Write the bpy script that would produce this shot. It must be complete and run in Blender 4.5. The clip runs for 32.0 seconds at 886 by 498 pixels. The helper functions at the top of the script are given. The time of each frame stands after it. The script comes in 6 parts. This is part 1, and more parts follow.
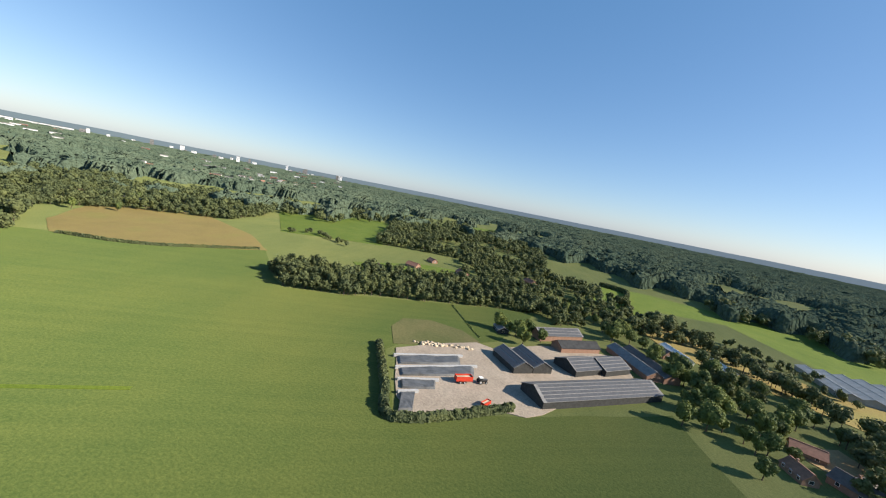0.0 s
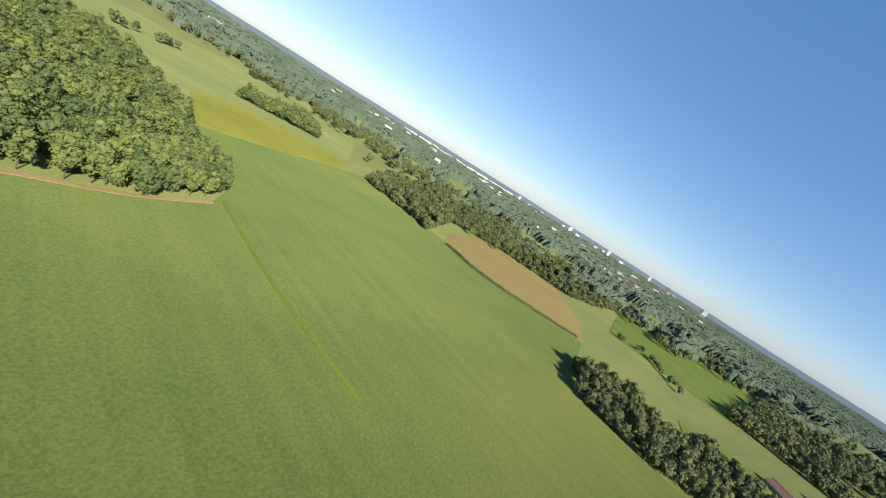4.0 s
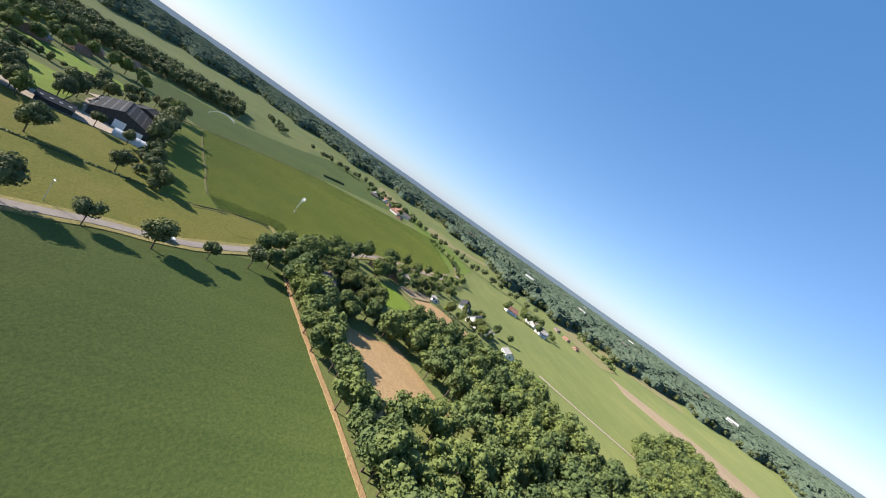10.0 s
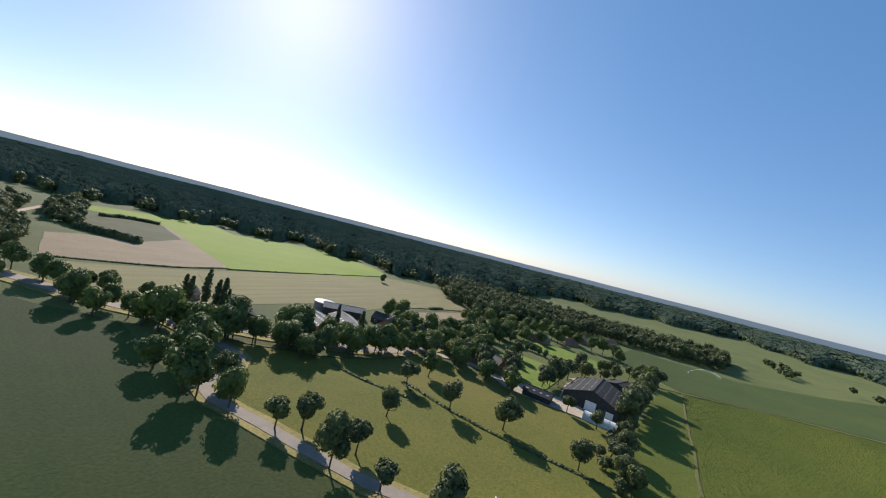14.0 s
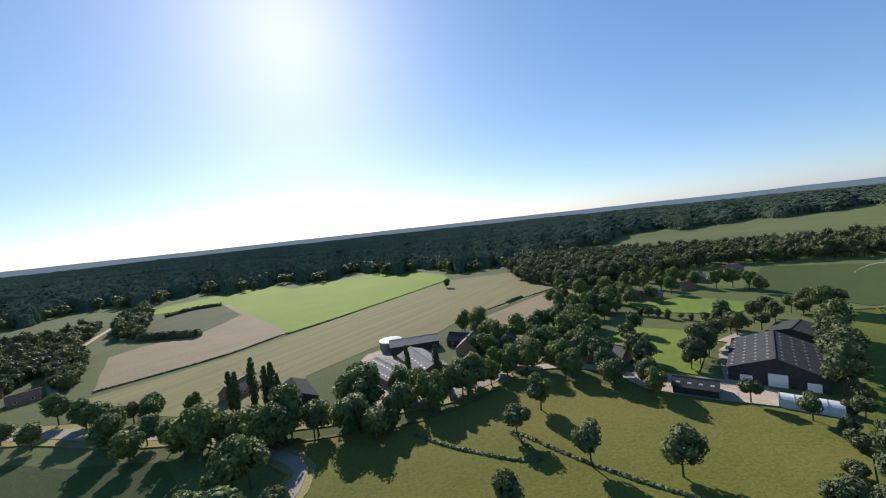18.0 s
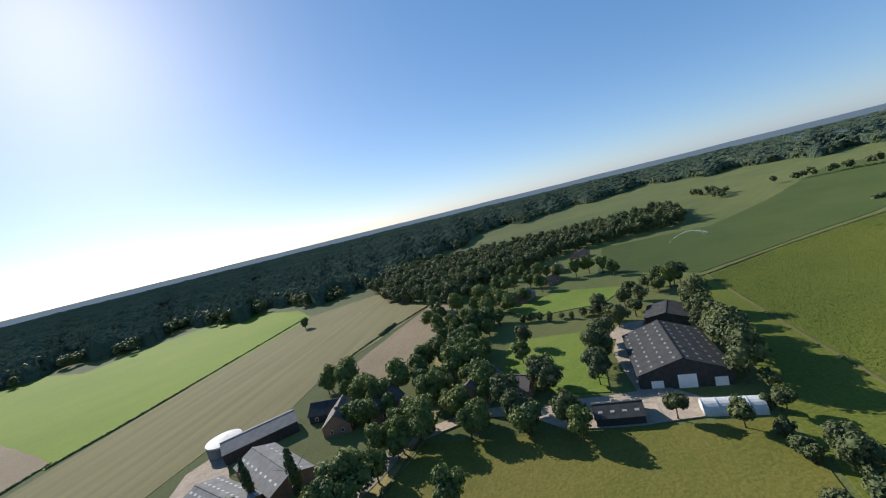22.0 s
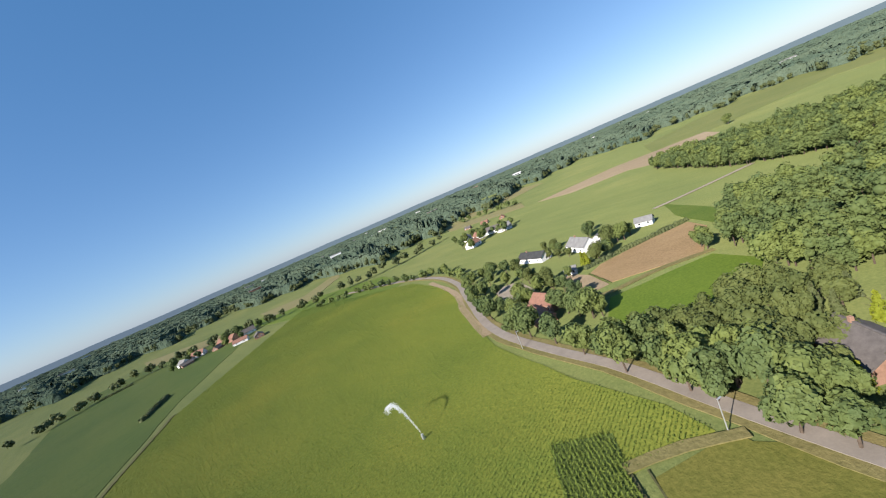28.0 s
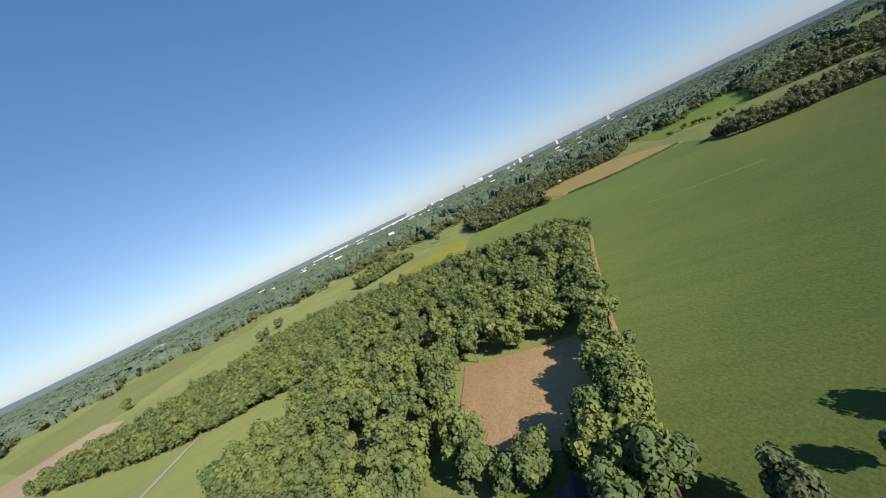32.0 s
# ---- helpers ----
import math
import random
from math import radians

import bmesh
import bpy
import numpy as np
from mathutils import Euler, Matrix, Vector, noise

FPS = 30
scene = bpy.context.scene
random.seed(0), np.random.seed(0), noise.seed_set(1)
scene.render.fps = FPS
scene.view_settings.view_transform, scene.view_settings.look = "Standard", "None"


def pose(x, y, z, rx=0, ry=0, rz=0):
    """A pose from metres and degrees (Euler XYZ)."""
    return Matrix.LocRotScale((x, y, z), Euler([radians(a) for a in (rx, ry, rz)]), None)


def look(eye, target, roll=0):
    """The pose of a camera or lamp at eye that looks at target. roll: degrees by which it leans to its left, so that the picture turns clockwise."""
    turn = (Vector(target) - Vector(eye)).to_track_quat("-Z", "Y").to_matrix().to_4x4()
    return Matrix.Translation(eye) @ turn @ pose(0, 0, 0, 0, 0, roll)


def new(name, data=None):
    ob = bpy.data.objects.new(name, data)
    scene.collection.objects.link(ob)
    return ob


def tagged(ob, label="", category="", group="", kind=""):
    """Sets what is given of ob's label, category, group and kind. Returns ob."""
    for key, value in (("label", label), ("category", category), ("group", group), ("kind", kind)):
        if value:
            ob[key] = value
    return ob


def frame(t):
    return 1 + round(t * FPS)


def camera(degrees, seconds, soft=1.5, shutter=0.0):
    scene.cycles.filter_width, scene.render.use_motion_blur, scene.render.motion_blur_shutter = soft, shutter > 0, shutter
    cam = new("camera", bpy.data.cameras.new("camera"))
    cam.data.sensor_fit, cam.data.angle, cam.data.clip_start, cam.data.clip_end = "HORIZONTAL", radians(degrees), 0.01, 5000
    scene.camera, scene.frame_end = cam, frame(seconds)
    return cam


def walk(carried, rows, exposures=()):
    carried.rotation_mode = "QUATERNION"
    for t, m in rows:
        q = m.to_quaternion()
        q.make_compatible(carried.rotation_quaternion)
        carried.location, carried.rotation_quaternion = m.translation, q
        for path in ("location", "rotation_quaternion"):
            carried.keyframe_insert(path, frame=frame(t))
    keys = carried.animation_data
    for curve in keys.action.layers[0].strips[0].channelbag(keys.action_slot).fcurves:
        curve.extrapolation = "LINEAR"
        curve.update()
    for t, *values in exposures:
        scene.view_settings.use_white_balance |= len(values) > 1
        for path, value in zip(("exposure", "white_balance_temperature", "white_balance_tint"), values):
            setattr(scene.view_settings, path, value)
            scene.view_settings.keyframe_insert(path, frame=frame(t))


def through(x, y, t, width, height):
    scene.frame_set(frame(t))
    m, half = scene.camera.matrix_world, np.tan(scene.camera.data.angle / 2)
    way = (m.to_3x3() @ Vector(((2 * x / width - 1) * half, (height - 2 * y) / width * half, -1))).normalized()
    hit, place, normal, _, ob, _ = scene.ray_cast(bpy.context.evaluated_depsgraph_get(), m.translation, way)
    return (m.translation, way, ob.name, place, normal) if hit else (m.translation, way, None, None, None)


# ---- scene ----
# ---------------------------------------------------------------- camera
cam = camera(98.55, 32.0, soft=1.15)
PATH = [
    (0.0, -319.21, 216.72, 65.85, 143.83, -7.76, 11.20),
    (0.5, -315.71, 213.97, 64.87, 139.80, -8.00, 11.21),
    (1.0, -312.58, 211.24, 64.23, 134.35, -9.11, 12.30),
    (1.5, -308.63, 209.12, 64.15, 134.51, -8.39, 16.00),
    (2.0, -304.59, 206.85, 63.50, 131.87, -9.66, 13.41),
    (2.5, -300.87, 204.18, 62.10, 125.01, -11.46, 14.25),
    (4.5, -274.81, 190.10, 59.19, 81.57, -13.36, 35.20),
    (5.0, -269.13, 188.51, 58.69, 69.49, -11.68, 35.05),
    (5.5, -263.20, 191.15, 57.55, 60.81, -6.88, 36.56),
    (6.0, -257.11, 195.72, 57.14, 49.62, -7.36, 36.40),
    (6.5, -251.44, 201.63, 56.66, 40.91, -6.58, 34.02),
    (7.0, -246.99, 208.04, 55.08, 32.44, -5.77, 32.86),
    (7.5, -242.80, 213.66, 56.50, 23.99, -5.52, 33.22),
    (8.0, -239.37, 219.15, 57.47, 14.92, -5.83, 32.48),
    (8.5, -237.16, 225.81, 57.39, 7.62, -5.42, 33.32),
    (9.0, -236.20, 232.86, 57.72, 0.36, -5.57, 35.56),
    (9.5, -236.17, 239.87, 57.12, -8.36, -5.99, 32.98),
    (10.0, -236.78, 246.72, 56.52, -17.92, -5.94, 35.15),
    (10.5, -238.93, 253.86, 55.41, -26.93, -5.30, 35.45),
    (11.0, -241.71, 259.94, 54.70, -36.93, -4.53, 37.40),
    (11.5, -245.18, 266.47, 53.67, -49.06, -3.95, 36.00),
    (12.0, -250.03, 271.69, 52.56, -57.85, -3.55, 34.75),
    (12.5, -255.41, 276.48, 52.10, -69.30, -4.24, 33.51),
    (13.0, -261.76, 279.54, 50.96, -78.58, -0.58, 27.19),
    (13.5, -268.41, 281.07, 50.72, -85.16, -1.08, 20.11),
    (14.0, -274.50, 281.80, 50.98, -89.59, -0.74, 14.27),
    (14.5, -279.80, 283.02, 51.85, -93.23, -0.48, 10.65),
    (16.5, -298.16, 282.69, 54.73, -98.47, -3.38, 4.75),
    (17.0, -303.22, 282.64, 55.27, -101.90, -3.88, 4.38),
    (17.5, -307.33, 281.21, 55.56, -99.40, -3.28, -0.55),
    (18.0, -311.50, 281.16, 55.94, -97.91, -3.60, -6.16),
    (18.5, -316.27, 280.70, 55.80, -95.08, -4.38, -2.66),
    (19.0, -320.25, 280.08, 55.73, -94.24, -4.41, 0.46),
    (19.5, -324.73, 280.13, 56.67, -92.60, -4.22, -2.37),
    (20.0, -329.21, 280.19, 57.23, -91.28, -4.54, -5.09),
    (20.5, -333.60, 280.08, 58.17, -88.35, -5.23, -10.66),
    (21.0, -338.51, 280.32, 58.90, -83.55, -6.02, -10.24),
    (21.5, -343.49, 281.99, 59.15, -80.31, -6.09, -11.58),
    (22.0, -348.16, 283.65, 59.05, -77.30, -5.29, -13.84),
    (22.5, -352.23, 284.19, 60.40, -70.02, -7.32, -16.72),
    (23.0, -357.29, 286.10, 60.89, -64.91, -7.15, -18.96),
    (23.5, -362.02, 289.84, 59.51, -62.38, -5.08, -17.81),
    (24.0, -367.91, 294.38, 58.27, -53.07, -8.20, -24.34),
    (24.5, -373.14, 299.01, 57.74, -43.23, -8.51, -26.47),
    (25.0, -376.98, 304.53, 56.42, -33.13, -8.76, -21.63),
    (25.5, -380.34, 309.32, 55.90, -23.99, -6.20, -20.11),
    (27.5, -388.87, 331.68, 55.87, 9.64, -10.13, -26.28),
    (28.0, -387.71, 338.48, 54.14, 16.04, -7.53, -23.45),
    (28.5, -386.65, 344.43, 54.43, 23.46, -4.07, -22.42),
    (29.0, -384.79, 351.04, 54.11, 32.94, -3.76, -22.82),
    (29.5, -381.14, 356.89, 52.93, 38.56, -1.74, -25.64),
    (30.0, -377.62, 363.37, 53.47, 46.82, -4.50, -28.27),
    (30.5, -373.81, 368.61, 53.41, 58.14, -6.25, -33.09),
    (31.0, -368.59, 373.97, 53.63, 71.45, -9.12, -31.26),
    (31.5, -361.94, 377.32, 54.01, 85.03, -8.92, -33.48),
    (32.0, -356.80, 381.25, 53.91, 100.55, -7.20, -25.85),
]


def flown(x, y, z, heading, climb, bank):
    a, p = radians(heading), radians(climb)
    eye = Vector((x, y, z))
    ahead = Vector((math.sin(a) * math.cos(p), math.cos(a) * math.cos(p), math.sin(p)))
    return look(eye, eye + ahead * 100, bank)


walk(cam, [(r[0], flown(*r[1:])) for r in PATH],
     exposures=[(0, 1.12, 6900, 13), (3, 1.12, 6900, 13), (5, 1.12, 6700, 13), (6, 0.98, 6600, 13), (8, 1.05, 6300, 15), (10, 1.35, 6500, 16), (11, 1.4, 6700, 15), (12, 1.55, 6700, 15), (13, 1.25, 6700, 14), (14.2, 1.0, 6600, 14), (17, 1.0, 6500, 13), (20, 0.93, 6400, 12), (23, 0.88, 6400, 12), (25, 1.12, 6900, 13), (28, 0.98, 6400, 14), (31, 0.76, 6000, 14), (32, 0.84, 6500, 15)])

# ---------------------------------------------------------------- light
SUN_AZ, SUN_EL = 243.2, 29.5
world = bpy.data.worlds.new("sky")
scene.world = world
world.use_nodes = True
wn = world.node_tree
sky = wn.nodes.new("ShaderNodeTexSky")
sky.sky_type = "NISHITA"
sky.sun_disc = False
sky.sun_elevation = radians(SUN_EL)
sky.sun_rotation = radians(SUN_AZ)
sky.altitude = 1200
sky.air_density, sky.dust_density, sky.ozone_density = 1.0, 1.0, 1.6
tint = wn.nodes.new("ShaderNodeMix")
tint.data_type = "RGBA"
tint.inputs[0].default_value = 0.5
tint.inputs[7].default_value = (0.12, 1.2, 2.95, 1)
wn.links.new(sky.outputs[0], tint.inputs[6])
wn.links.new(tint.outputs[2], wn.nodes["Background"].inputs[0])
wn.nodes["Background"].inputs[1].default_value = 0.094

lamp = bpy.data.lights.new("sun", "SUN")
lamp.energy, lamp.angle, lamp.color = 4.6, radians(0.55), (1.0, 0.95, 0.86)
sun = new("sun", lamp)
a, e = radians(SUN_AZ), radians(SUN_EL)
toward = Vector((math.sin(a) * math.cos(e), math.cos(a) * math.cos(e), math.sin(e)))
sun.matrix_world = look(toward * 300, (0, 0, 0))

# ---------------------------------------------------------------- materials


def ramp(nt, fac, stops):
    r = nt.nodes.new("ShaderNodeValToRGB")
    el = r.color_ramp.elements
    while len(el) < len(stops):
        el.new(0.5)
    for i, (p, c) in enumerate(stops):
        el[i].position, el[i].color = p, (*c, 1)
    nt.links.new(fac, r.inputs[0])
    return r.outputs[0]


def noise_of(nt, vec, scale, detail=4.0, rough=0.6, stretch=None):
    n = nt.nodes.new("ShaderNodeTexNoise")
    n.inputs["Scale"].default_value = scale
    n.inputs["Detail"].default_value = detail
    n.inputs["Roughness"].default_value = rough
    if stretch:
        m = nt.nodes.new("ShaderNodeMapping")
        m.inputs["Rotation"].default_value = (0, 0, radians(stretch[0]))
        m.vector_type = "TEXTURE"
        m.inputs["Scale"].default_value = (1 / stretch[1], 1 / stretch[2], 1)
        nt.links.new(vec, m.inputs[0])
        vec = m.outputs[0]
    nt.links.new(vec, n.inputs["Vector"])
    return n.outputs["Fac"]


def blend(nt, fac, c1, c2, mode="MIX"):
    m = nt.nodes.new("ShaderNodeMix")
    m.data_type, m.blend_type = "RGBA", mode
    for sock, val in ((0, fac), (6, c1), (7, c2)):
        if isinstance(val, (int, float)):
            m.inputs[sock].default_value = val
        elif isinstance(val, tuple):
            m.inputs[sock].default_value = (*val, 1)
        else:
            nt.links.new(val, m.inputs[sock])
    return m.outputs[2]


def base(name, rough=0.8, spec=0.25, metal=0.0):
    m = bpy.data.materials.new(name)
    m.use_nodes = True
    nt = m.node_tree
    b = nt.nodes["Principled BSDF"]
    b.inputs["Roughness"].default_value = rough
    b.inputs["Specular IOR Level"].default_value = spec
    b.inputs["Metallic"].default_value = metal
    b.inputs["Diffuse Roughness"].default_value = 0.2
    pos = nt.nodes.new("ShaderNodeNewGeometry").outputs["Position"]
    return m, nt, b, pos


def relief(nt, b, height, dist, strength=0.5):
    u = nt.nodes.new("ShaderNodeBump")
    u.inputs["Strength"].default_value = strength
    u.inputs["Distance"].default_value = dist
    nt.links.new(height, u.inputs["Height"])
    nt.links.new(u.outputs[0], b.inputs["Normal"])


def field_mat(name, dark, mid, light, big=0.012, rows=None, rough=0.95, fine=1.3, rowmix=0.12, leafy=0.0):
    """Crop or soil: broad patches, drill lines along one bearing and fine grain."""
    m, nt, b, pos = base(name, rough, 0.1)
    b.inputs["Diffuse Roughness"].default_value = leafy
    broad = noise_of(nt, pos, big, 5, 0.55)
    col = ramp(nt, broad, [(0.33, dark), (0.5, mid), (0.68, light)])
    col = blend(nt, 0.28, col, ramp(nt, noise_of(nt, pos, big * 4.3, 4, 0.6, (25, 1.0, 0.45)), [(0.36, tuple(c * 0.8 for c in dark)), (0.64, tuple(c * k for c, k in zip(light, (1.1, 1.0, 1.0))))]))
    grain = noise_of(nt, pos, fine, 3, 0.7)
    col = blend(nt, 0.35, col, ramp(nt, grain, [(0.3, tuple(c * 0.55 for c in dark)), (0.7, tuple(min(1, c * 1.3) for c in light))]))
    if rows:
        lines = noise_of(nt, pos, 0.25, 3, 0.6, (rows, 1.0, 0.03))
        col = blend(nt, rowmix, col, ramp(nt, lines, [(0.35, tuple(c * 0.7 for c in dark)), (0.65, light)]))
    nt.links.new(col, b.inputs["Base Color"])
    relief(nt, b, grain, 0.3, 0.6)
    return m


def plain_mat(name, c, var=0.25, scale=0.8, rough=0.7, spec=0.3, metal=0.0, streak=None):
    m, nt, b, pos = base(name, rough, spec, metal)
    n1 = noise_of(nt, pos, scale, 4, 0.6, streak)
    n2 = noise_of(nt, pos, scale * 9, 3, 0.6)
    lo, hi = tuple(v * (1 - var) for v in c), tuple(min(1, v * (1 + var)) for v in c)
    col = ramp(nt, n1, [(0.3, lo), (0.7, hi)])
    col = blend(nt, 0.3, col, ramp(nt, n2, [(0.3, lo), (0.7, hi)]))
    nt.links.new(col, b.inputs["Base Color"])
    relief(nt, b, n2, 0.03, 0.4)
    return m


def leaf_mat(name, dark, light, island=True, patch=0.11, through=0.18, gloss=0.12, tree=0.0):
    m, nt, b, pos = base(name, 0.65, gloss)
    if island:
        rnd = nt.nodes.new("ShaderNodeNewGeometry").outputs["Random Per Island"]
    else:
        rnd = nt.nodes.new("ShaderNodeObjectInfo").outputs["Random"]
    n = noise_of(nt, pos, 0.35, 3, 0.6)
    wide = noise_of(nt, pos, patch, 3, 0.5)
    col = ramp(nt, rnd, [(0.0, dark), (1.0, light)])
    col = blend(nt, 0.4, col, ramp(nt, n, [(0.35, dark), (0.65, light)]))
    col = blend(nt, 0.5, col, ramp(nt, wide, [(0.35, dark), (0.65, light)]))
    if tree:
        # whole crowns differ in hue, from blue-green to yellow-green
        cell = nt.nodes.new("ShaderNodeTexVoronoi")
        cell.voronoi_dimensions = "2D"
        cell.inputs["Scale"].default_value = 0.1
        nt.links.new(pos, cell.inputs["Vector"])
        hue = ramp(nt, cell.outputs["Color"], [(0.15, tuple(c * k for c, k in zip(dark, (0.75, 0.85, 1.15)))), (0.5, tuple((c + d) / 2 for c, d in zip(dark, light))), (0.85, tuple(c * k for c, k in zip(light, (1.06, 1.04, 0.85))))])
        col = blend(nt, tree, col, hue)
    nt.links.new(col, b.inputs["Base Color"])
    glow = nt.nodes.new("ShaderNodeBsdfTranslucent")
    nt.links.new(col, glow.inputs[0])
    mix = nt.nodes.new("ShaderNodeMixShader")
    mix.inputs[0].default_value = through
    nt.links.new(b.outputs[0], mix.inputs[1])
    nt.links.new(glow.outputs[0], mix.inputs[2])
    nt.links.new(mix.outputs[0], nt.nodes["Material Output"].inputs[0])
    return m


M_GROUND = field_mat("grassland", (0.082, 0.112, 0.036), (0.112, 0.140, 0.044), (0.165, 0.172, 0.058), 0.009, rows=28, leafy=0.7)
M_CROP = field_mat("sugar_beet", (0.046, 0.082, 0.022), (0.062, 0.102, 0.026), (0.118, 0.130, 0.034), 0.006, rows=-218, leafy=1.0)
M_PASTURE = field_mat("pasture", (0.082, 0.100, 0.018), (0.106, 0.116, 0.023), (0.152, 0.132, 0.034), 0.02, leafy=0.3)
M_LAWN = field_mat("lawn", (0.075, 0.122, 0.02), (0.098, 0.148, 0.025), (0.13, 0.165, 0.033), 0.03)
M_BRIGHT = field_mat("young_grass", (0.092, 0.150, 0.018), (0.115, 0.175, 0.021), (0.15, 0.19, 0.028), 0.01)
M_PALE = field_mat("pale_ley", (0.150, 0.178, 0.052), (0.185, 0.205, 0.062), (0.225, 0.225, 0.075), 0.012)
M_WORN = field_mat("worn_beet", (0.070, 0.094, 0.030), (0.102, 0.108, 0.042), (0.150, 0.130, 0.062), 0.03, leafy=0.7)
M_YELLOW = field_mat("mustard_ley", (0.16, 0.185, 0.03), (0.215, 0.22, 0.036), (0.29, 0.26, 0.045), 0.016)
M_SOIL = field_mat("ploughed_soil", (0.245, 0.157, 0.075), (0.31, 0.203, 0.096), (0.37, 0.254, 0.13), 0.03, rows=64)
M_SOIL2 = field_mat("dry_soil", (0.20, 0.15, 0.09), (0.245, 0.188, 0.115), (0.29, 0.228, 0.145), 0.012, rows=64, leafy=0.35)
M_STUBBLE = field_mat("stubble", (0.17, 0.148, 0.075), (0.215, 0.182, 0.090), (0.205, 0.190, 0.078), 0.01, rows=64, rowmix=0.45, leafy=0.3)
M_HEATH = field_mat("fallow_grass", (0.21, 0.155, 0.06), (0.27, 0.19, 0.075), (0.22, 0.20, 0.06), 0.022)
M_CORN = field_mat("maize_ground", (0.074, 0.110, 0.020), (0.102, 0.140, 0.024), (0.176, 0.176, 0.030), 0.012, leafy=1.0)
M_DARKSOIL = field_mat("dark_row_soil", (0.07, 0.07, 0.03), (0.095, 0.09, 0.038), (0.115, 0.115, 0.045), 0.05)
M_SAND = field_mat("sandy_track", (0.25, 0.205, 0.15), (0.31, 0.26, 0.195), (0.37, 0.31, 0.24), 0.05)
M_YARD = field_mat("concrete_yard", (0.23, 0.19, 0.145), (0.29, 0.24, 0.185), (0.35, 0.30, 0.235), 0.06)
M_ROAD = plain_mat("worn_asphalt", (0.225, 0.193, 0.16), 0.18, 0.25, 0.9, 0.2)
M_VERGE = field_mat("dry_verge", (0.13, 0.122, 0.042), (0.175, 0.155, 0.058), (0.23, 0.19, 0.08), 0.05)
M_LEAF = leaf_mat("oak_leaves", (0.070, 0.104, 0.036), (0.172, 0.205, 0.062), tree=0.5)
M_LEAF2 = leaf_mat("lime_leaves", (0.058, 0.077, 0.035), (0.142, 0.160, 0.064), tree=0.3)
M_LEAFY = leaf_mat("golden_conifer", (0.16, 0.19, 0.018), (0.27, 0.29, 0.03))
M_LEAFG = leaf_mat("willow_leaves", (0.075, 0.095, 0.03), (0.145, 0.165, 0.05))
# Far tree tops: extra blue in the colour stands in for distance haze.
M_HAZED_CANOPY = leaf_mat("haze_tinted_canopy", (0.058, 0.086, 0.060), (0.112, 0.140, 0.090), True, 0.004, 0.0, 0.0)
M_HAZED_CANOPY.node_tree.nodes["Principled BSDF"].inputs["Diffuse Roughness"].default_value = 1.0
relief(M_HAZED_CANOPY.node_tree, M_HAZED_CANOPY.node_tree.nodes["Principled BSDF"], noise_of(M_HAZED_CANOPY.node_tree, M_HAZED_CANOPY.node_tree.nodes.new("ShaderNodeNewGeometry").outputs["Position"], 0.09, 2.0, 0.5), 14.0, 1.0)
M_CORNLEAF = leaf_mat("maize_leaves", (0.078, 0.120, 0.022), (0.140, 0.168, 0.032), True, 0.03, 0.05, 0.05)
M_BARK = plain_mat("bark", (0.10, 0.075, 0.055), 0.4, 2.0, 0.95, 0.1)
M_ROOFD = plain_mat("dark_corrugated_roof", (0.055, 0.056, 0.056), 0.3, 0.5, 1.0, 0.02)
M_ROOFG = plain_mat("grey_fibre_cement", (0.20, 0.195, 0.185), 0.25, 0.5, 0.95, 0.05)
M_ROOFT = plain_mat("red_roof_tiles", (0.235, 0.122, 0.085), 0.3, 0.8, 0.8, 0.25)
M_ROOFB = plain_mat("brown_roof_tiles", (0.115, 0.10, 0.09), 0.3, 0.8, 0.8, 0.25)
M_BRICK = plain_mat("brick_wall", (0.27, 0.16, 0.11), 0.25, 1.0, 0.9, 0.2)
M_DARKW = plain_mat("dark_boarding", (0.045, 0.045, 0.042), 0.35, 1.0, 0.85, 0.2)
M_WHITE = plain_mat("white_render", (0.74, 0.73, 0.70), 0.07, 0.6, 0.8, 0.3)
M_SKYL = plain_mat("translucent_sheet", (0.36, 0.36, 0.35), 0.25, 0.9, 0.6, 0.2)
M_SKYD = plain_mat("dull_roof_light", (0.17, 0.17, 0.165), 0.4, 0.9, 0.6, 0.1)
M_PANEL = plain_mat("solar_panel", (0.075, 0.077, 0.08), 0.3, 0.8, 0.42, 0.35)
M_STEEL = plain_mat("galvanised_steel", (0.55, 0.56, 0.56), 0.12, 0.9, 0.4, 0.5, 0.6)
M_PLASTIC = plain_mat("black_silage_sheet", (0.085, 0.088, 0.088), 0.45, 0.35, 0.5, 0.4)
M_RED = plain_mat("red_paint", (0.52, 0.045, 0.02), 0.15, 1.0, 0.45, 0.4)
M_TYRE = plain_mat("rubber", (0.02, 0.02, 0.02), 0.2, 2.0, 0.85, 0.2)
M_WINDOW = plain_mat("dark_window_glass", (0.03, 0.036, 0.04), 0.2, 0.6, 0.08, 0.6)
M_FARW = plain_mat("pale_factory_wall", (0.72, 0.73, 0.74), 0.06, 0.01, 0.6, 0.3)
M_HAZE = plain_mat("glowing_haze_woodland", (0.040, 0.053, 0.046), 0.12, 0.002, 1.0, 0.0)
# Blue emission paints distance haze onto the backdrop; nothing there gives light.
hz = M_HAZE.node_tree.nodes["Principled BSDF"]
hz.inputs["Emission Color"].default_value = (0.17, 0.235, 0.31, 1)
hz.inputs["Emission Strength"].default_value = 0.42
M_WATER = plain_mat("water_spray", (0.85, 0.87, 0.88), 0.05, 1.0, 0.3, 0.4)
M_WATER.node_tree.nodes["Principled BSDF"].inputs["Alpha"].default_value = 0.4
M_BLACK = plain_mat("dark_paint", (0.03, 0.03, 0.032), 0.2, 1.0, 0.5, 0.4)
